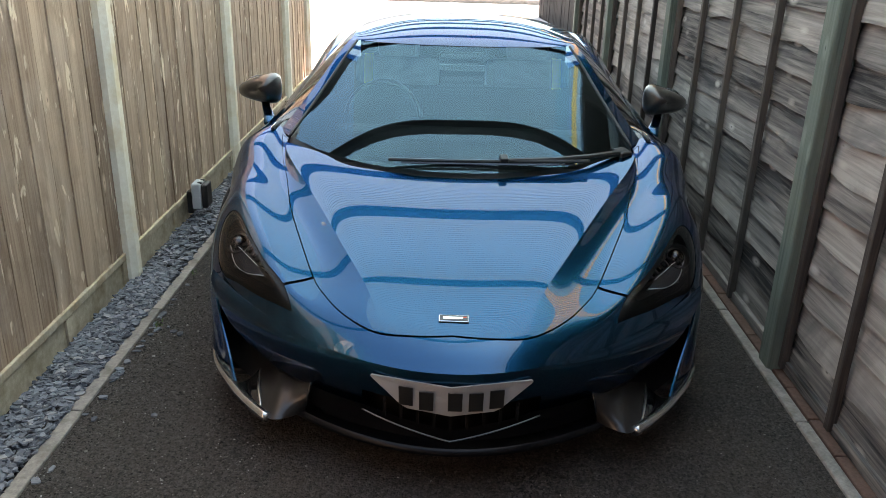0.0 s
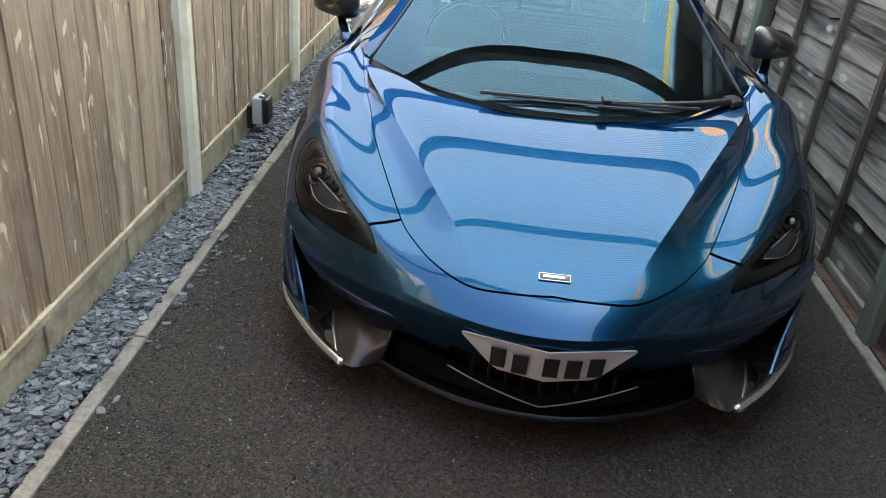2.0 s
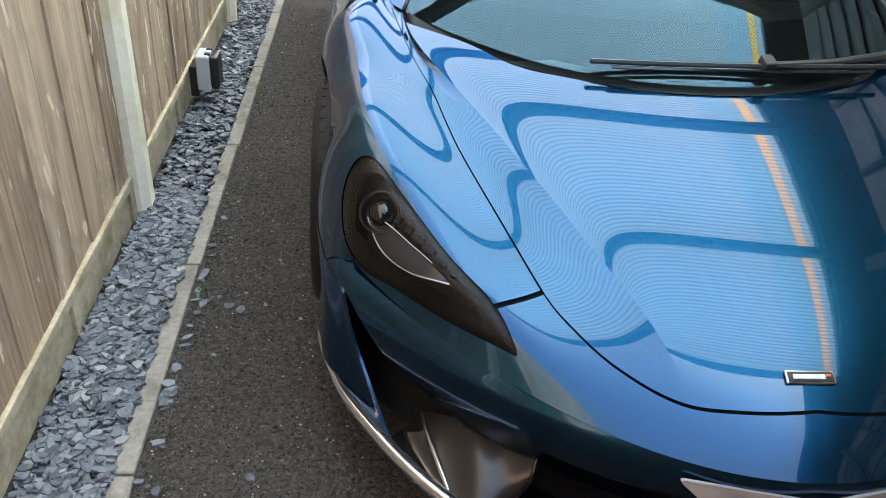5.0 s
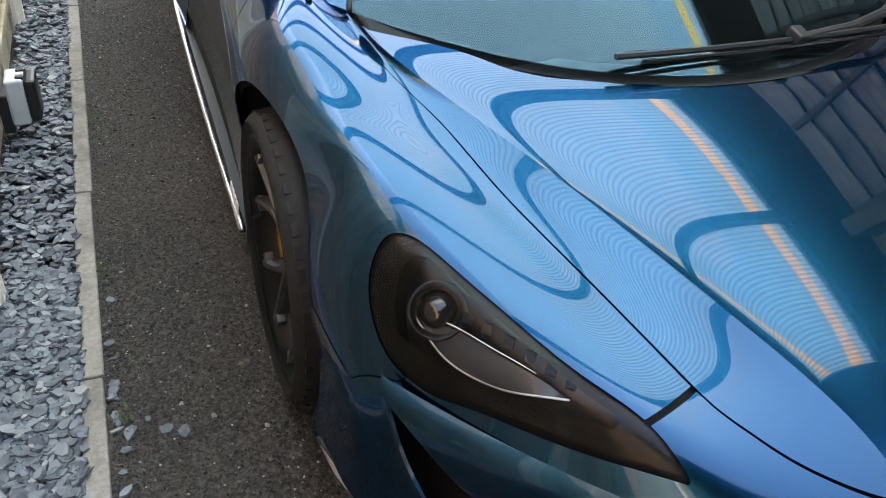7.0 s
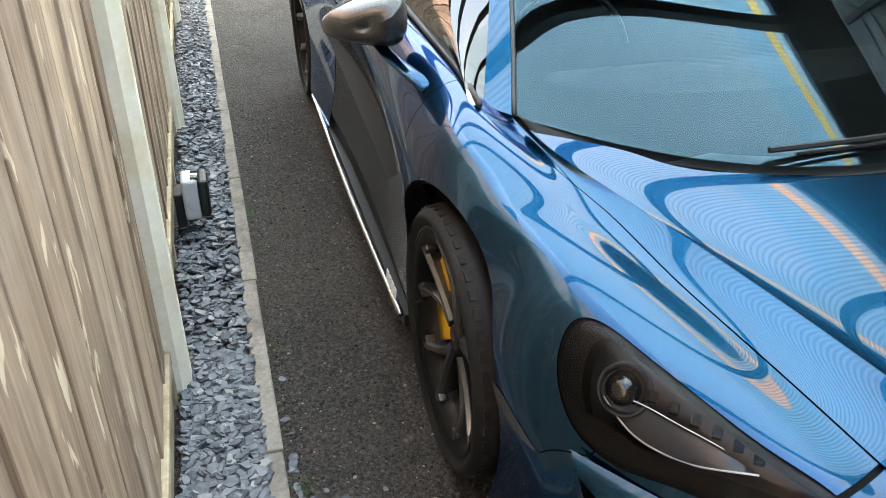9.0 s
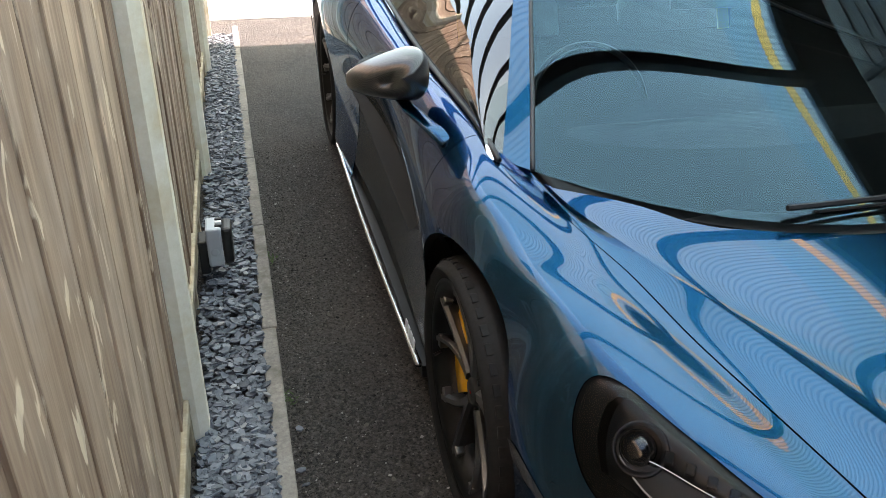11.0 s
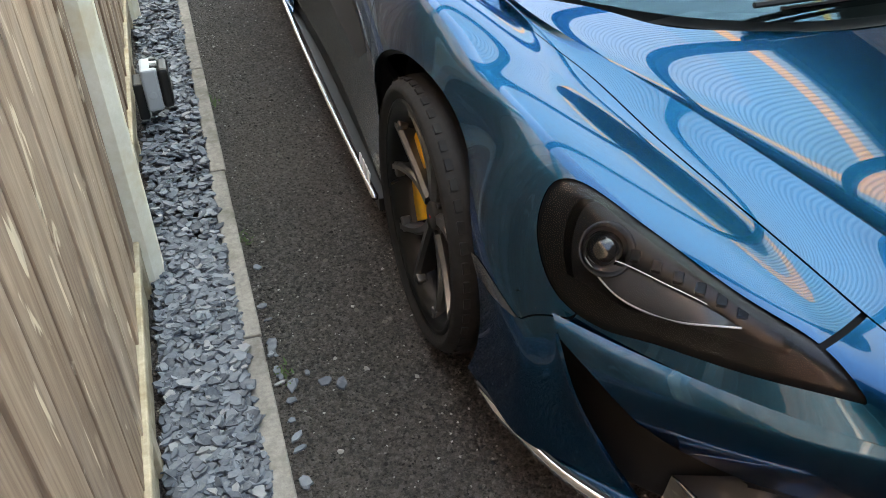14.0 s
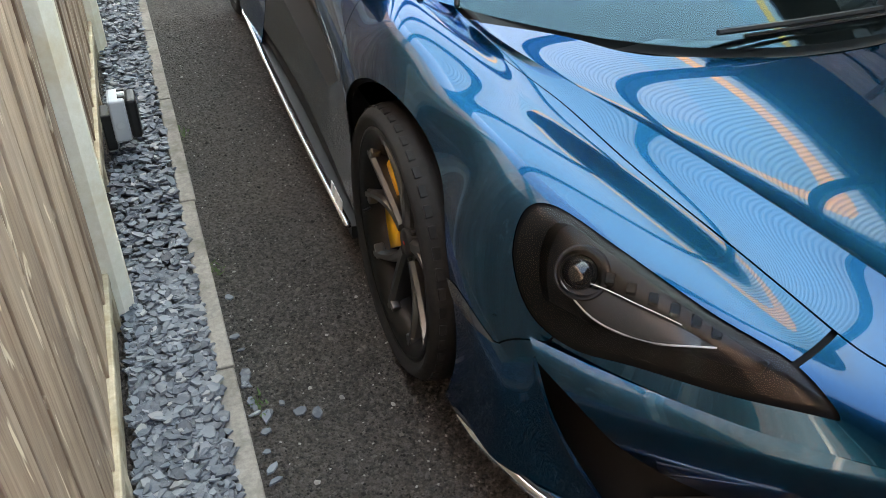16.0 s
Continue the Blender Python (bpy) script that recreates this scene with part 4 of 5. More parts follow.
for s in (1, -1):
    bm = intake_box()
    part("intake_liner", flip(bm) if s < 0 else bm, M_MESH, bumper, "black corner intake", True)
part("centre_liner", sheet(lambda s, t: Vector((-0.42 + 0.84 * s, 0.10 + 0.5 * (s - 0.5) ** 2, 0.14 + 0.2 * t)), 10, 4), M_MESH, bumper, "black centre intake", True)
for k in range(9):
    x = -0.2 + 0.05 * k
    part("grille_slat", boxed(x - 0.004, x + 0.004, 0.05, 0.075, 0.20 + 0.24 * abs(x), 0.30), M_MESH, bumper)
part("chin_trim", tube([(x, 0.78 * x * x + 0.016, 0.190 + 0.25 * abs(x)) for x in np.linspace(-0.27, 0.27, 41)], 0.0026, 6), M_RIM, bumper, "thin bright V-shaped trim", True)


def splitter():
    """The thin lip along the foot of the nose."""
    bm = bmesh.new()
    rows = []
    for i in range(81):
        x = -0.60 + 1.20 * i / 80
        y = 0.78 * x * x - 0.004
        if abs(x) > 0.86:
            y += 4.0 * (abs(x) - 0.86)
        rows.append([bm.verts.new(c) for c in ((x, y + 0.012, 0.170), (x, y, 0.164), (x, y, 0.150), (x, y + 0.05, 0.130), (x, y + 0.35, 0.125))])
    for a, b in zip(rows, rows[1:]):
        for k in range(4):
            bm.faces.new((a[k], a[k + 1], b[k + 1], b[k]))
    return bm


part("splitter", splitter(), M_CHIN, car, "gloss black front splitter", True)
part("floor_pan", boxed(-0.82, 0.82, 0.5, 4.4, 0.10, 0.13, 0.01), M_BLACK, car)


# corner panels, foot lips paled for the reflected fence, and rounded blades
FOOT_K = [0, 0.16, 0.30, 0.42, 0.56, 0.74, 0.88, 0.95, 1.0]
FOOT_X = spline(FOOT_K, [0.909, 0.886, 0.860, 0.832, 0.774, 0.677, 0.594, 0.535, 0.466])
FOOT_Y = spline(FOOT_K, [0.725, 0.632, 0.552, 0.479, 0.381, 0.248, 0.160, 0.138, 0.190])


def foot_at(t, z=0.165):
    return Vector((float(FOOT_X(t)), float(FOOT_Y(t)), z))


def panel_edge(b):
    """Inner edge of the corner panel, from its foot (0) up to the lamp (1)."""
    k = [0, 0.3, 0.65, 1]
    return Vector([float(spline(k, c)(b)) for c in ([0.735, 0.782, 0.825, 0.848], [0.335, 0.435, 0.505, 0.548], [0.172, 0.245, 0.345, 0.452])])


def corner_panel(a, b):
    """The flank in front of the wheel, from the body's corner (a = 0) to the intake's edge (a = 1)."""
    p = body_at(float(np.interp(b, [0, 0.45, 1], [1.6, 1.3, 1.05])), 0.003)
    back = body_at(float(np.interp(b, [0, 0.45, 1], [1.6, 1.3, 1.05])), 0.05)
    rear, front = Vector([float(q) for q in p]), panel_edge(b)
    t0 = (rear - Vector([float(q) for q in back])).normalized() * (front - rear).length
    t1 = (front - rear) + Vector((0.03, 0.0, 0.0))
    return (2 * a**3 - 3 * a * a + 1) * rear + (a**3 - 2 * a * a + a) * t0 + (3 * a * a - 2 * a**3) * front + (a**3 - a * a) * t1


def blade_face(a, b):
    """Forward face of the blade: a from the inner end to the ridge, b from the foot up."""
    low = foot_at(span(1.0, 0.865, a), 0.165)
    k = [0, 0.35, 0.55, 0.78, 1]
    top = Vector([float(spline(k, c)(a)) for c in ([0.446, 0.515, 0.556, 0.610, 0.664], [0.195, 0.262, 0.312, 0.365, 0.402], [0.272, 0.240, 0.243, 0.212, 0.190])])
    q = low.lerp(top, b)
    bow = math.sin(math.pi * b)
    return q + Vector((0.0, -0.014 * bow, 0.008 * bow))


def scoop(a, t):
    """Hollow between the ridge (a = 0) and the foot lip (a = 1), closing towards the front."""
    ridge = blade_face(1.0, 1.0 - t)
    outer = foot_at(span(0.615, 0.862, t), 0.168)
    q = ridge.lerp(outer, a)
    return q - Vector((0, 0, 0.020 * math.sin(math.pi * a) * (1 - t)))


for s in (1, -1):
    def sided(f, s=s):
        def g(a, b):
            p = f(a, b)
            return Vector((s * p.x, p.y, p.z))
        return g
    thicken(part("corner_panel", sheet(sided(corner_panel), 24, 20), M_PAINT, bumper, "dark blue panel in front of the wheel", True), 0.006)
    thicken(part("corner_blade", sheet(sided(blade_face), 24, 12), M_BLADE, bumper, "gloss dark rounded corner blade", True), 0.008)
    part("blade_edge", tube([sided(blade_face)(1.0, 1.0 - t) for t in np.linspace(0, 0.96, 14)], [0.002 + 0.007 * math.sin(math.pi * k / 13) for k in range(14)], 8), M_LIP, bumper, "pale polished blade edge", True)
    part("blade_end", tube([sided(blade_face)(0.0, t) for t in np.linspace(0.05, 1.0, 10)], 0.004, 8), M_GLOSS, bumper, "", True)
    part("blade_scoop", sheet(sided(scoop), 14, 24), M_PIANO, bumper, "polished black hollow beside the blade", True)
    lip = [foot_at(t) for t in np.linspace(0.0, 0.90, 50)]
    part("foot_strip", tube([(s * p.x, p.y, p.z) for p in lip], [0.004 + 0.009 * min(1.0, 8 * k / 49) + 0.006 * k / 49 for k in range(50)], 10, 0.8), M_LIP, bumper, "lower lip of the bumper, paled for the fence it reflects", True)
    part("foot_shadow_strip", tube([(s * (p.x + 0.004), p.y + 0.004, p.z + 0.013) for p in lip[:34]], 0.0035, 6), M_BLACK, bumper, "", True)

# number plate with its characters as plain bars, and the badge

def plate_shape(w, h, y):
    bm = bmesh.new()
    ring = [(-w, 0.055), (-w * 0.98, 0.060), (0, 0.048), (w * 0.98, 0.060), (w, 0.055), (w * 0.98, 0.048), (w * 0.62, -0.035), (w * 0.54, -0.045), (0, -0.062), (-w * 0.54, -0.045), (-w * 0.62, -0.035), (-w * 0.98, 0.048)]
    def place(x, z, d):
        return (x, 0.78 * x * x - 0.010 + d + 0.2 * (0.055 - z), 0.345 + z)
    a = [bm.verts.new(place(x, z, y)) for x, z in ring]
    b = [bm.verts.new(place(x, z, y + h)) for x, z in ring]
    ca, cb = bm.verts.new(place(0, 0, y)), bm.verts.new(place(0, 0, y + h))
    n = len(ring)
    for k in range(n):
        bm.faces.new((ca, a[(k + 1) % n], a[k]))
        bm.faces.new((cb, b[k], b[(k + 1) % n]))
        bm.faces.new((a[k], a[(k + 1) % n], b[(k + 1) % n], b[k]))
    return bm


plate = part("number_plate", plate_shape(0.238, 0.006, -0.004), M_PLATE, car, "white shaped number plate")
for k, x in enumerate((-0.133, -0.072, 0.012, 0.073, 0.134)):
    bm = bmesh.new()
    zc, w = 0.338 if abs(x) < 0.1 else 0.346, 0.021
    co = [(x - w, -0.034), (x + w, -0.034), (x + w, 0.034), (x - w, 0.034)]
    vs = [bm.verts.new((px, 0.78 * px * px - 0.0155 + 0.2 * (0.055 - (zc - 0.345) - pz), zc + pz)) for px, pz in co]
    bm.faces.new(vs)
    ob = part("bar", bm, M_INK, plate, "plain black bar")
    thicken(ob, 0.003, 1.0)


def badge():
    bx, by = 0.046, 0.148
    p = body_at(0.0 + 1e-9, uv_of(0, by)[1])
    q = body_at(0.0 + 1e-9, uv_of(0, by + 0.02)[1])
    tilt = math.degrees(math.atan2(q[2] - p[2], q[1] - p[1]))
    m = pose(0, by, float(p[2]) + 0.002, tilt, 0, 0)
    b = part("badge", boxed(-bx, bx, -0.013, 0.013, -0.002, 0.004, 0.003), M_CHROME, car, "small chrome-rimmed badge", m=m)
    part("badge_field", boxed(-bx + 0.004, bx - 0.004, -0.0095, 0.0095, 0.0041, 0.0052, 0.0004), M_GLOSS, b, "black badge field")
    part("badge_bar", boxed(-0.033, 0.026, -0.004, 0.004, 0.0053, 0.006), M_CHROME, b, "plain silver bar")
    part("badge_tick", boxed(0.028, 0.037, 0.001, 0.005, 0.0053, 0.006), mat("orange_red", (0.8, 0.08, 0.02), 0.4), b, "small red tick")


badge()


# ---- headlamps ----
def lamp_skin(inset, lo, hi=None):
    clips = [on(in_lamp, lo)] + ([off(in_lamp, -hi)] if hi else [])
    return skin(clips, np.linspace(0.5, 1.3, 120), np.linspace(0, 0.4, 80), inset)


def lens_bow(u, v):
    """The lens swells out from its rim."""
    d = np.clip(in_lamp(u, v) / 0.075, 0, 1)
    return -0.014 * (1 - (1 - d) ** 2)


def lamp_point(s, u, v, inset):
    p = body_at(u, v, inset)
    return Vector((s * float(p[0]), float(p[1]), float(p[2])))


TK = [0, 0.25, 0.5, 0.75, 1]
LOW_U, LOW_V = spline(TK, [0.965, 0.945, 0.910, 0.868, 0.800]), spline(TK, [0.090, 0.058, 0.046, 0.046, 0.060])
TOP_U, TOP_V = spline(TK, [0.965, 0.925, 0.885, 0.845, 0.800]), spline(TK, [0.090, 0.092, 0.082, 0.073, 0.060])
for s in (1, -1):
    f = (lambda b: flip(b)) if s < 0 else (lambda b: b)
    lamp = part("headlamp", f(lamp_skin(0.075, -0.012)), M_LAMP, car, "dark smoked headlamp", True, keep=True)
    lens = part("lens", f(lamp_skin(lens_bow, 0.003)), M_LENS, lamp, "clear glossy lens", True, keep=True)
    part("surround", f(lamp_skin(0.007, 0.0028, 0.022)), M_MESH, lamp, "black gloss surround", True, keep=True)
    part("lamp_mask", f(skin([on(in_lamp, 0.0028), lambda u, v: 0.043 + 0.35 * np.maximum(np.abs(u) - 0.93, 0) - v], np.linspace(0.5, 1.3, 120), np.linspace(0, 0.3, 80), 0.009)), M_MESH, lamp, "black gloss lower mask", True, keep=True)
    bm = bmesh.new()
    bmesh.ops.create_uvsphere(bm, u_segments=28, v_segments=16, radius=0.030)
    c = lamp_point(s, 0.945, 0.112, 0.045)
    part("projector", bm, M_PIANO, lamp, "round projector lens", True, Matrix.Translation(c))
    bm = revolve([(0.031, -0.010), (0.036, -0.012), (0.046, 0.022), (0.041, 0.022)], 36, "z", True)
    part("projector_ring", bm, M_LAMP, lamp, "grey projector ring", True, Matrix.Translation(c) @ pose(0, 0, 0, 48, s * 24, 0))
    part("light_panel", sheet(lambda a, b: lamp_point(s, float(span(LOW_U(a), TOP_U(a), b)), float(span(LOW_V(a), TOP_V(a), b)), 0.026 + 0.012 * b), 24, 5), M_LEAFGREY, lamp, "grey leaf-shaped light panel", True)
    part("light_guide", tube([lamp_point(s, float(LOW_U(t)), float(LOW_V(t)), 0.022) for t in np.linspace(0, 1, 30)], 0.0017, 6), M_DRL, lamp, "thin white light guide", True)
    part("upper_guide", tube([lamp_point(s, float(TOP_U(t)), float(TOP_V(t)) + 0.004, 0.030) for t in np.linspace(0.1, 0.8, 20)], 0.0010, 6), M_DRL, lamp, "", True)
    for k in range(6):
        q = lamp_point(s, 0.905 - 0.022 * k, 0.112 - 0.006 * k, 0.04)
        part("light_module", boxed(-0.008, 0.008, -0.010, 0.010, -0.006, 0.006, 0.0025), M_MESH, lamp, "", m=Matrix.Translation(q) @ pose(0, 0, 0, 25, 0, s * 38))


# ---- wheels ----
def build_wheel(name, x, y, r, rim_r, width, s):
    """A wheel whose outer side faces s; origin at the hub."""
    w = part(name, revolve([(rim_r - 0.004, 0.0), (rim_r + 0.006, -0.006), (rim_r + 0.008, -0.012), (rim_r - 0.012, -0.02), (rim_r - 0.03, -0.05),
                            (rim_r - 0.035, -0.16), (rim_r - 0.01, -0.2), (rim_r - 0.02, -0.2), (rim_r - 0.045, -0.16), (rim_r - 0.04, -0.05), (rim_r - 0.022, -0.014)], 72, "x", True),
             M_BARREL, car, "dark gunmetal alloy wheel", True, pose(x, y, r, 0, 0, 0 if s > 0 else 180))
    part("rim_lip", revolve([(rim_r - 0.006, 0.001), (rim_r + 0.005, -0.003), (rim_r + 0.004, -0.010), (rim_r - 0.010, -0.012)], 72, "x", True), M_BARREL, w, "", True)
    prof = [(rim_r - 0.002, -0.006), (rim_r + 0.02, 0.004), ((r + rim_r) / 2, 0.010), (r - 0.018, 0.004), (r - 0.007, -0.010), (r, -0.035), (r, -0.055), (r - 0.006, -0.058), (r - 0.006, -0.064), (r, -0.067),
            (r, -0.11), (r - 0.006, -0.113), (r - 0.006, -0.12), (r, -0.123), (r, 0.03 - width), (r - 0.02, -width), (rim_r, 0.01 - width)]
    part("tyre", revolve(prof, 96), M_RUBBER, w, "black low-profile tyre", True)
    # tread blocks near the shoulder
    for k in range(48):
        a = 2 * math.pi * k / 48
        bm = boxed(-0.032, -0.008, -0.013, 0.013, r - 0.012, r - 0.0035, 0.002)
        if k == 0:
            tread = part("tread_block", bm, M_RUBBER, w)
        else:
            bm.free()
            q = new("tread_block", tread.data)
            q.parent, q.matrix_basis = w, pose(0, 0, 0, math.degrees(a), 0, 0)
    part("brake_disc", revolve([(0.06, -0.085), (0.185, -0.085), (0.19, -0.088), (0.19, -0.108), (0.185, -0.11), (0.06, -0.11)], 48), M_DISC, w, "steel brake disc", True)
    # caliper, towards the rear of the wheel
    bm = bmesh.new()
    rows = []
    for k in range(13):
        a = math.radians(-38 + 76 * k / 12)
        rows.append([bm.verts.new((xx, rr * math.cos(a), rr * math.sin(a))) for rr, xx in ((0.125, -0.055), (0.205, -0.05), (0.212, -0.06), (0.212, -0.13), (0.205, -0.14), (0.125, -0.13))])
    for a, b in zip(rows, rows[1:]):
        for k in range(6):
            bm.faces.new((a[k], a[(k + 1) % 6], b[(k + 1) % 6], b[k]))
    bm.faces.new(rows[0]), bm.faces.new(rows[-1][::-1])
    part("caliper", bm, M_CALIPER, w, "yellow brake caliper", True, pose(0, 0, 0, 0 if s > 0 else 180, 0, 0))
    part("hub", revolve([(0.0, -0.035), (0.028, -0.035), (0.033, -0.04), (0.036, -0.05), (0.062, -0.055), (0.07, -0.075), (0.07, -0.1), (0.0, -0.1)], 40), M_BLACK, w, "black hub and centre cap", True)

    def arm(a0, a1, w0, w1):
        """One branch of a forked spoke: it keeps to the stem near the hub, then bends away to the rim."""
        bm = bmesh.new()
        rows = []
        for k in range(15):
            t = k / 14
            rr = 0.045 + (rim_r - 0.012 - 0.045) * t
            a = a0 + (a1 - a0) * t ** 1.25
            hw = w0 + (w1 - w0) * t + 0.004 * max(0.0, t - 0.85) / 0.15
            xo = -0.036 + 0.026 * t ** 1.2 - 0.006 * math.sin(math.pi * t)
            c, sn = math.cos(a), math.sin(a)
            row = []
            for d, xx in ((-hw, xo - 0.010), (-hw * 0.55, xo), (hw * 0.55, xo), (hw, xo - 0.010), (hw * 0.7, xo - 0.050), (-hw * 0.7, xo - 0.050)):
                row.append(bm.verts.new((xx, rr * c - d * sn, rr * sn + d * c)))
            rows.append(row)
        for p, q in zip(rows, rows[1:]):
            for k in range(6):
                bm.faces.new((p[k], p[(k + 1) % 6], q[(k + 1) % 6], q[k]))
        bm.faces.new(rows[0]), bm.faces.new(rows[-1][::-1])
        return bm
    for k in range(5):
        a = 2 * math.pi * k / 5 + 0.35
        part("spoke", arm(a + 0.03, a + 0.315, 0.0145, 0.0095), M_RIM, w)
        part("spoke", arm(a - 0.03, a - 0.315, 0.0145, 0.0095), M_RIM, w)
        part("spoke_foot", boxed(-0.040, -0.016, -0.020, 0.020, rim_r - 0.040, rim_r - 0.014, 0.004), M_RIM, w, m=pose(0, 0, 0, math.degrees(a + 0.315) - 90, 0, 0))
        part("spoke_foot", boxed(-0.040, -0.016, -0.020, 0.020, rim_r - 0.040, rim_r - 0.014, 0.004), M_RIM, w, m=pose(0, 0, 0, math.degrees(a - 0.315) - 90, 0, 0))
        part("wheel_bolt", revolve([(0.0, -0.044), (0.006, -0.044), (0.007, -0.048), (0.007, -0.06)], 10), M_BLACK, w, m=Matrix.Translation((0, 0.05 * math.cos(a + 0.63), 0.05 * math.sin(a + 0.63))))
    part("hub_tick", boxed(-0.036, -0.0335, -0.004, 0.006, -0.003, 0.003, 0.001), M_RED, w, "small red mark on the centre cap")
    part("valve", tube([(-0.02, 0, rim_r - 0.03), (0.002, 0, rim_r - 0.045)], 0.004, 8), M_BLACK, w, m=pose(0, 0, 0, 100, 0, 0))
    return w


for s in (1, -1):
    build_wheel("front_wheel", s * 0.925, 1.12, 0.320, 0.266, 0.225, s)
    build_wheel("rear_wheel", s * 0.93, 3.79, 0.350, 0.290, 0.285, s)
    for yc, zc, rr in ((1.12, 0.325, 0.385), (3.79, 0.345, 0.415)):
        def liner(a, t, yc=yc, zc=zc, rr=rr):
            an = math.radians(-25 + 230 * a)
            return Vector((s * (0.55 + 0.30 * t), yc + rr * math.cos(an), zc + rr * math.sin(an)))
        part("arch_liner", sheet(liner, 30, 4), M_BLACK, car, "black wheel arch liner", True)


# ---- cabin ----
def cab(s, t):
    """Outer skin of the cabin: s across (-1 to 1), t from the foot of the windscreen (0) over the header (1) to the tail (2)."""
    a = abs(s)
    tk = [0, 0.5, 0.92, 1.0, 1.25, 1.5, 1.75, 2.0]
    cy, cz = spline(tk, [0.905, 1.365, 1.747, 1.82, 2.25, 2.8, 3.4, 4.15])(t), spline(tk, [0.766, 0.943, 1.089, 1.118, 1.192, 1.175, 1.075, 0.9])(t)
    ex = spline(tk, [0.765, 0.655, 0.559, 0.542, 0.54, 0.555, 0.57, 0.6])(t)
    ey, ez = spline(tk, [1.333, 1.64, 1.905, 1.955, 2.3, 2.82, 3.4, 4.15])(t), spline(tk, [0.805, 0.957, 1.096, 1.116, 1.135, 1.105, 1.01, 0.88])(t)
    g = a ** (2.2 + 0.6 * min(1.0, max(0.0, t)))
    return Vector((math.copysign(float(ex) * a, s), float(cy + (ey - cy) * g), float(cz + (ez - cz) * a ** 2.87)))


W = 0.93
windscreen = part("windscreen", sheet(lambda a, b: cab(span(-W, W, a), span(0.0, 0.985, b)), 40, 30), M_GLASS, car, "large raked windscreen reflecting the roof", True)
windscreen.visible_shadow = False
part("roof", sheet(lambda a, b: cab(span(-1, 1, a), span(0.992, 1.52, b)), 40, 24), M_PAINT, car, "blue roof panel", True)
part("rear_glass", sheet(lambda a, b: cab(span(-0.9, 0.9, a), span(1.526, 1.98, b)), 24, 16), M_SIDEGLASS, car, "dark rear glass", True)
for s in (1, -1):
    thicken(part("windscreen_pillar", sheet(lambda a, b: cab(s * span(W + 0.003, 1.0, a), span(-0.005, 0.99, b)), 5, 24), M_PAINT, car, "blue windscreen pillar", True), 0.006)
    thicken(part("rear_pillar", sheet(lambda a, b: cab(s * span(0.903, 1.0, a), span(1.526, 2.0, b)), 5, 20), M_PAINT, car, "blue rear pillar", True), 0.006)
    part("glass_seal", tube([cab(s * (W + 0.001), t) + Vector((0, 0, 0.001)) for t in np.linspace(0, 0.985, 20)], 0.006, 6), M_BLACK, car, "black glass seal", True)

    def side(a, b):
        t = span(0.03, 1.62, a)
        top = cab(s * 1.0, t)
        yb = span(1.36, 3.2, a)
        p = body_at(0.72, np.interp(yb, [1.36, 3.2], [1.22, 3.2]))
        low = Vector((s * float(p[0]) * 0.985, float(p[1]), float(p[2]) + 0.004))
        q = low.lerp(top, b)
        q.x += s * 0.035 * math.sin(math.pi * b)
        return q
    part("side_window", sheet(side, 30, 10), M_SIDEGLASS, car, "dark tinted side window", True)
    part("window_trim", tube([side(a, 0.02) + Vector((s * 0.004, 0, 0)) for a in np.linspace(0, 1, 24)], 0.008, 6), M_BLACK, car, "black window trim", True)
part("cowl", sheet(lambda a, b: cab(span(-0.98, 0.98, a), 0.0) + Vector((0, span(-0.014, 0.07, b), span(-0.016, -0.008, b))), 40, 4), M_BLACK, car, "black cowl under the wipers", True)

# inside
dash = part("dashboard", sheet(lambda a, b: Vector((span(-0.70, 0.70, a), span(1.15, 1.62, b) + 0.25 * (a - 0.5) ** 2, 0.74 + 0.10 * math.sin(math.pi * 0.5 * b) - 0.06 * b * b)), 20, 8), M_CABIN, car, "dark dashboard", True)
part("cabin_floor", boxed(-0.72, 0.72, 1.2, 3.0, 0.2, 0.24), M_CABIN, car)
part("bulkhead", boxed(-0.62, 0.62, 2.95, 3.0, 0.2, 1.0), M_CABIN, car)


def seat(x):
    t = part("seat", boxed(x - 0.24, x + 0.24, 1.95, 2.45, 0.30, 0.42, 0.05), M_SEAT, car, "grey bucket seat with a yellow belt", True)
    part("backrest", boxed(-0.24, 0.24, -0.06, 0.06, 0, 0.62, 0.05, m=pose(x, 2.46, 0.36, -22)), M_SEAT, t, "", True)
    part("head_rest", boxed(-0.12, 0.12, -0.05, 0.05, 0, 0.16, 0.04, m=pose(x, 2.70, 0.92, -15)), M_SEAT, t, "", True)
    sx = 1 if x > 0 else -1
    part("belt", boxed(-0.024, 0.024, -0.004, 0.004, 0, 0.6, 0.001, m=pose(x + sx * 0.16, 2.38, 0.40, -22, 0, 0)), M_BELT, t, "yellow seat belt")


seat(-0.37), seat(0.37)
part("steering_wheel", revolve([(0.165, 0), (0.175, 0.012), (0.185, 0), (0.175, -0.012)], 40, "z", True), M_BLACK, car, "black steering wheel", True, pose(-0.37, 1.75, 0.78, 68, 0, 0))
part("interior_mirror", boxed(-0.11, 0.11, -0.012, 0.012, -0.03, 0.03, 0.01), M_BLACK, car, "", m=pose(0, 1.83, 1.055))


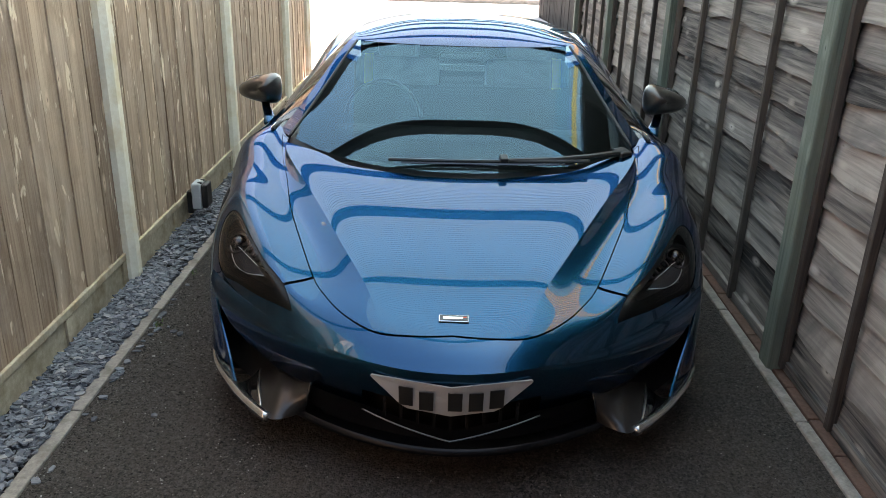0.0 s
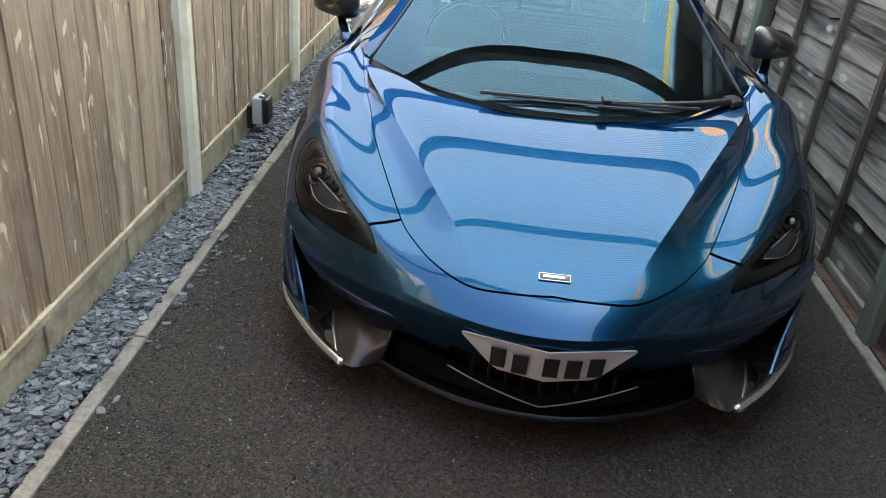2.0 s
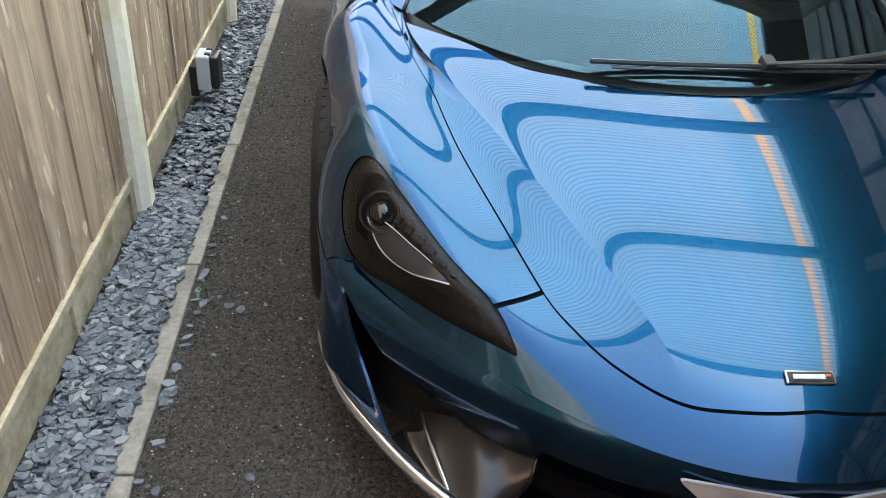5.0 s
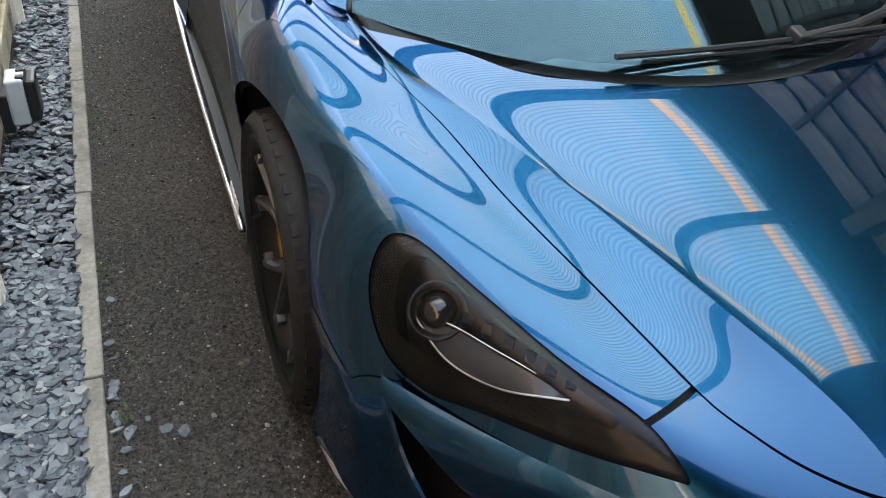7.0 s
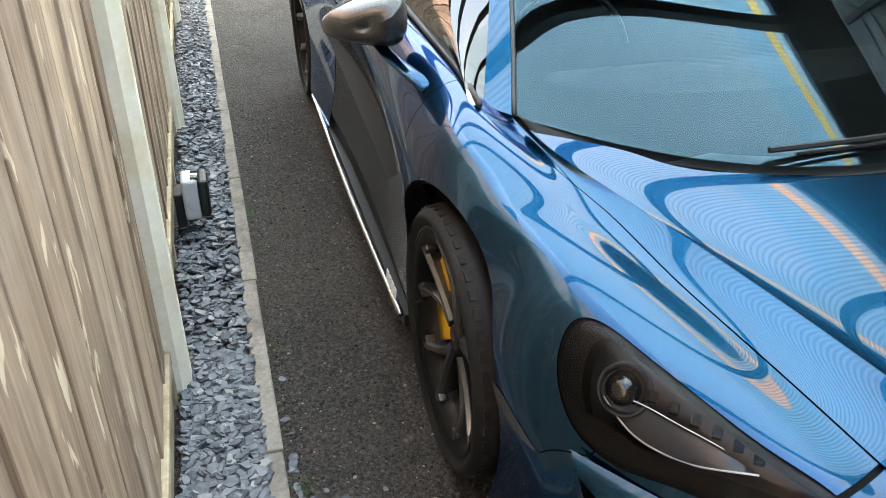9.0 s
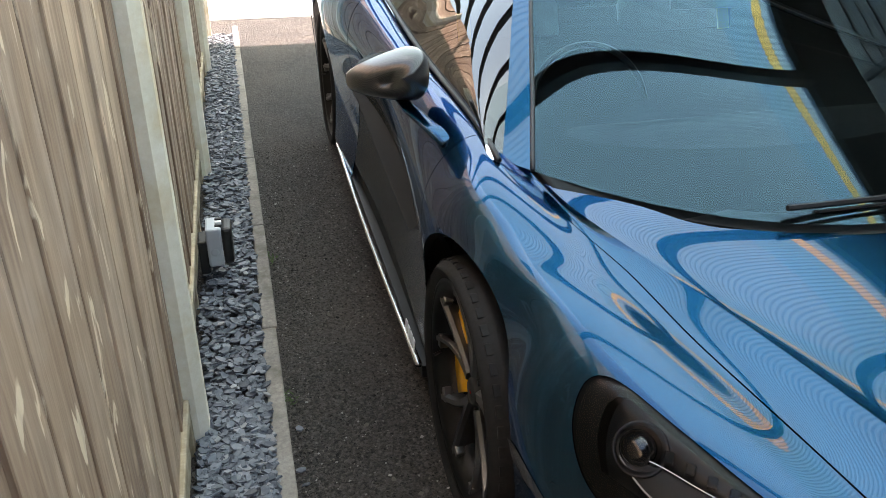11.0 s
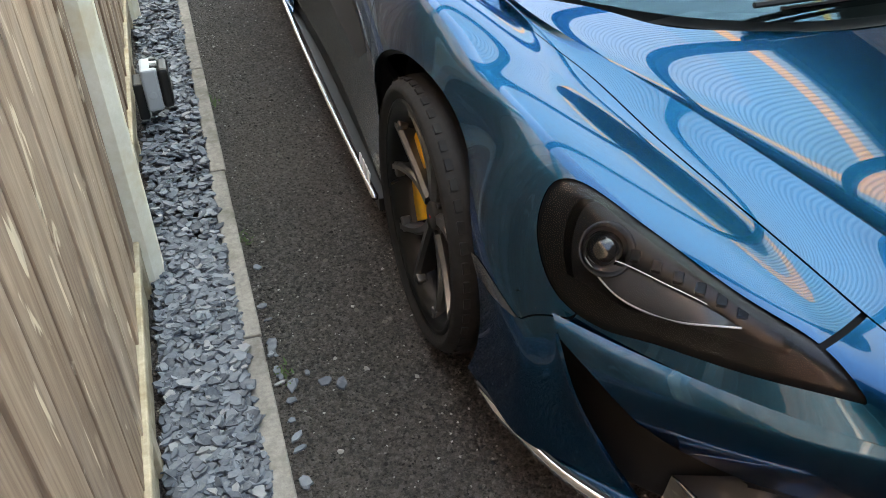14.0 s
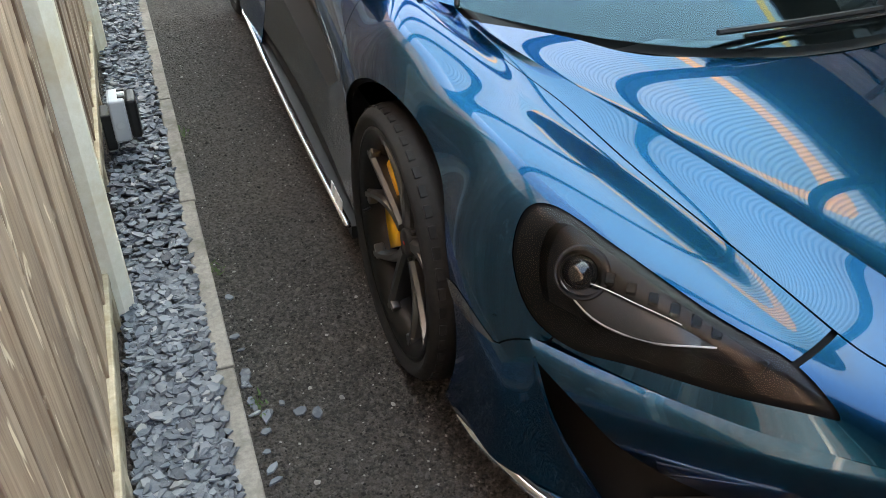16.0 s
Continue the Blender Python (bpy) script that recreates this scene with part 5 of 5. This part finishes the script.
# ---- door mirrors ----
def door_mirror(s):
    def shell(a, b):
        an, t = 2 * math.pi * a, math.pi * b
        r = math.sin(t) ** 0.62
        c, d = math.cos(an), math.sin(an)
        ex = 0.66                                   # squarer than an ellipse
        c, d = math.copysign(abs(c) ** ex, c), math.copysign(abs(d) ** ex, d)
        x = 0.104 * c * r                           # outer end positive
        h = 0.060 - 0.026 * c                       # tall on the inner side
        z = h * d * r * (1.0 if d > 0 else 1.08) - 0.012 * c
        y = -0.105 * math.cos(t) if t < math.pi / 2 else -0.024 * math.cos(t)
        return Vector((s * x, y + 0.03 * c, z + 0.012 * max(0.0, math.cos(t))))
    bm = sheet(shell, 40, 20)
    bmesh.ops.remove_doubles(bm, verts=bm.verts[:], dist=1e-4)
    mr = part("door_mirror", bm, M_CARBON, car, "carbon-shelled door mirror on a blue arm", True, pose(s * 0.955, 1.79, 0.895, 0, 0, s * -8))
    bm = bmesh.new()
    bmesh.ops.create_circle(bm, cap_ends=True, segments=32, radius=1)
    for v in bm.verts:
        v.co = Vector((v.co.x * 0.084, 0.031, v.co.y * 0.056))
    part("mirror_glass", bm, M_CHROME, mr, "mirror glass")
    arm = tube([(s * 0.845, 1.50, 0.795), (s * 0.875, 1.60, 0.805), (s * 0.91, 1.70, 0.825), (s * 0.93, 1.76, 0.85)], [0.030, 0.024, 0.020, 0.018], 12, 0.45)
    part("mirror_arm", arm, M_PAINT, car, "blue mirror arm", True)


door_mirror(1), door_mirror(-1)

# ---- wiper ----
wiper = part("wiper", tube([(0.665, 1.165, 0.800), (0.52, 1.065, 0.806), (0.36, 1.000, 0.806), (0.17, 0.962, 0.804)], [0.018, 0.014, 0.012, 0.012], 8, 0.75), M_BLACK, car, "long black wiper arm and blade")
part("wiper_blade", tube([(x, 0.957 + 0.10 * x * x + 0.02 * x, 0.800 + 0.010 * x) for x in np.linspace(-0.27, 0.50, 24)], 0.0065, 6), M_BLACK, wiper, "rubber wiper blade")
part("wiper_spine", tube([(x, 0.940 + 0.10 * x * x + 0.02 * x, 0.793 + 0.010 * x) for x in np.linspace(-0.22, 0.44, 20)], 0.0045, 6), M_GLOSS, wiper)
part("wiper_joint", boxed(-0.016, 0.016, -0.016, 0.024, -0.010, 0.016, 0.005, m=pose(0.17, 0.960, 0.806, 18, 0, 8)), M_BLACK, wiper, "joint of the wiper")
part("wiper_pivot", boxed(-0.03, 0.03, -0.03, 0.03, -0.02, 0.012, 0.008, m=pose(0.655, 1.16, 0.800, 10, 0, 35)), M_BLACK, wiper)

# ---- sills and flank details ----
for s in (1, -1):
    sill = part("side_sill", tube([(s * (0.932 + 0.010 * math.sin(math.pi * k / 20)), span(1.50, 3.38, k / 20), 0.138) for k in range(21)], 0.011, 10, 0.7), M_LIP, car, "thin bright side sill", True)
    for k in range(4):
        part("bar", boxed(-0.0015, 0.0015, -0.012, 0.012, -0.016, 0.016), M_WHITE, sill, "plain white bar", m=pose(s * 0.9355, 1.56 + 0.034 * k, 0.172, 0, s * -6, 0))
    part("sill_under", boxed(min(s * 0.80, s * 0.925), max(s * 0.80, s * 0.925), 1.49, 3.38, 0.10, 0.14), M_BLACK, car)
    part("flank_hollow", sheet(lambda a, b: Vector((s * (0.905 - 0.11 * math.sin(math.pi * b)), span(1.75, 2.95, a), span(0.44 + 0.10 * a, 0.66 + 0.10 * a, b))), 14, 8), M_MESH, car, "black hollow of the side intake", True)
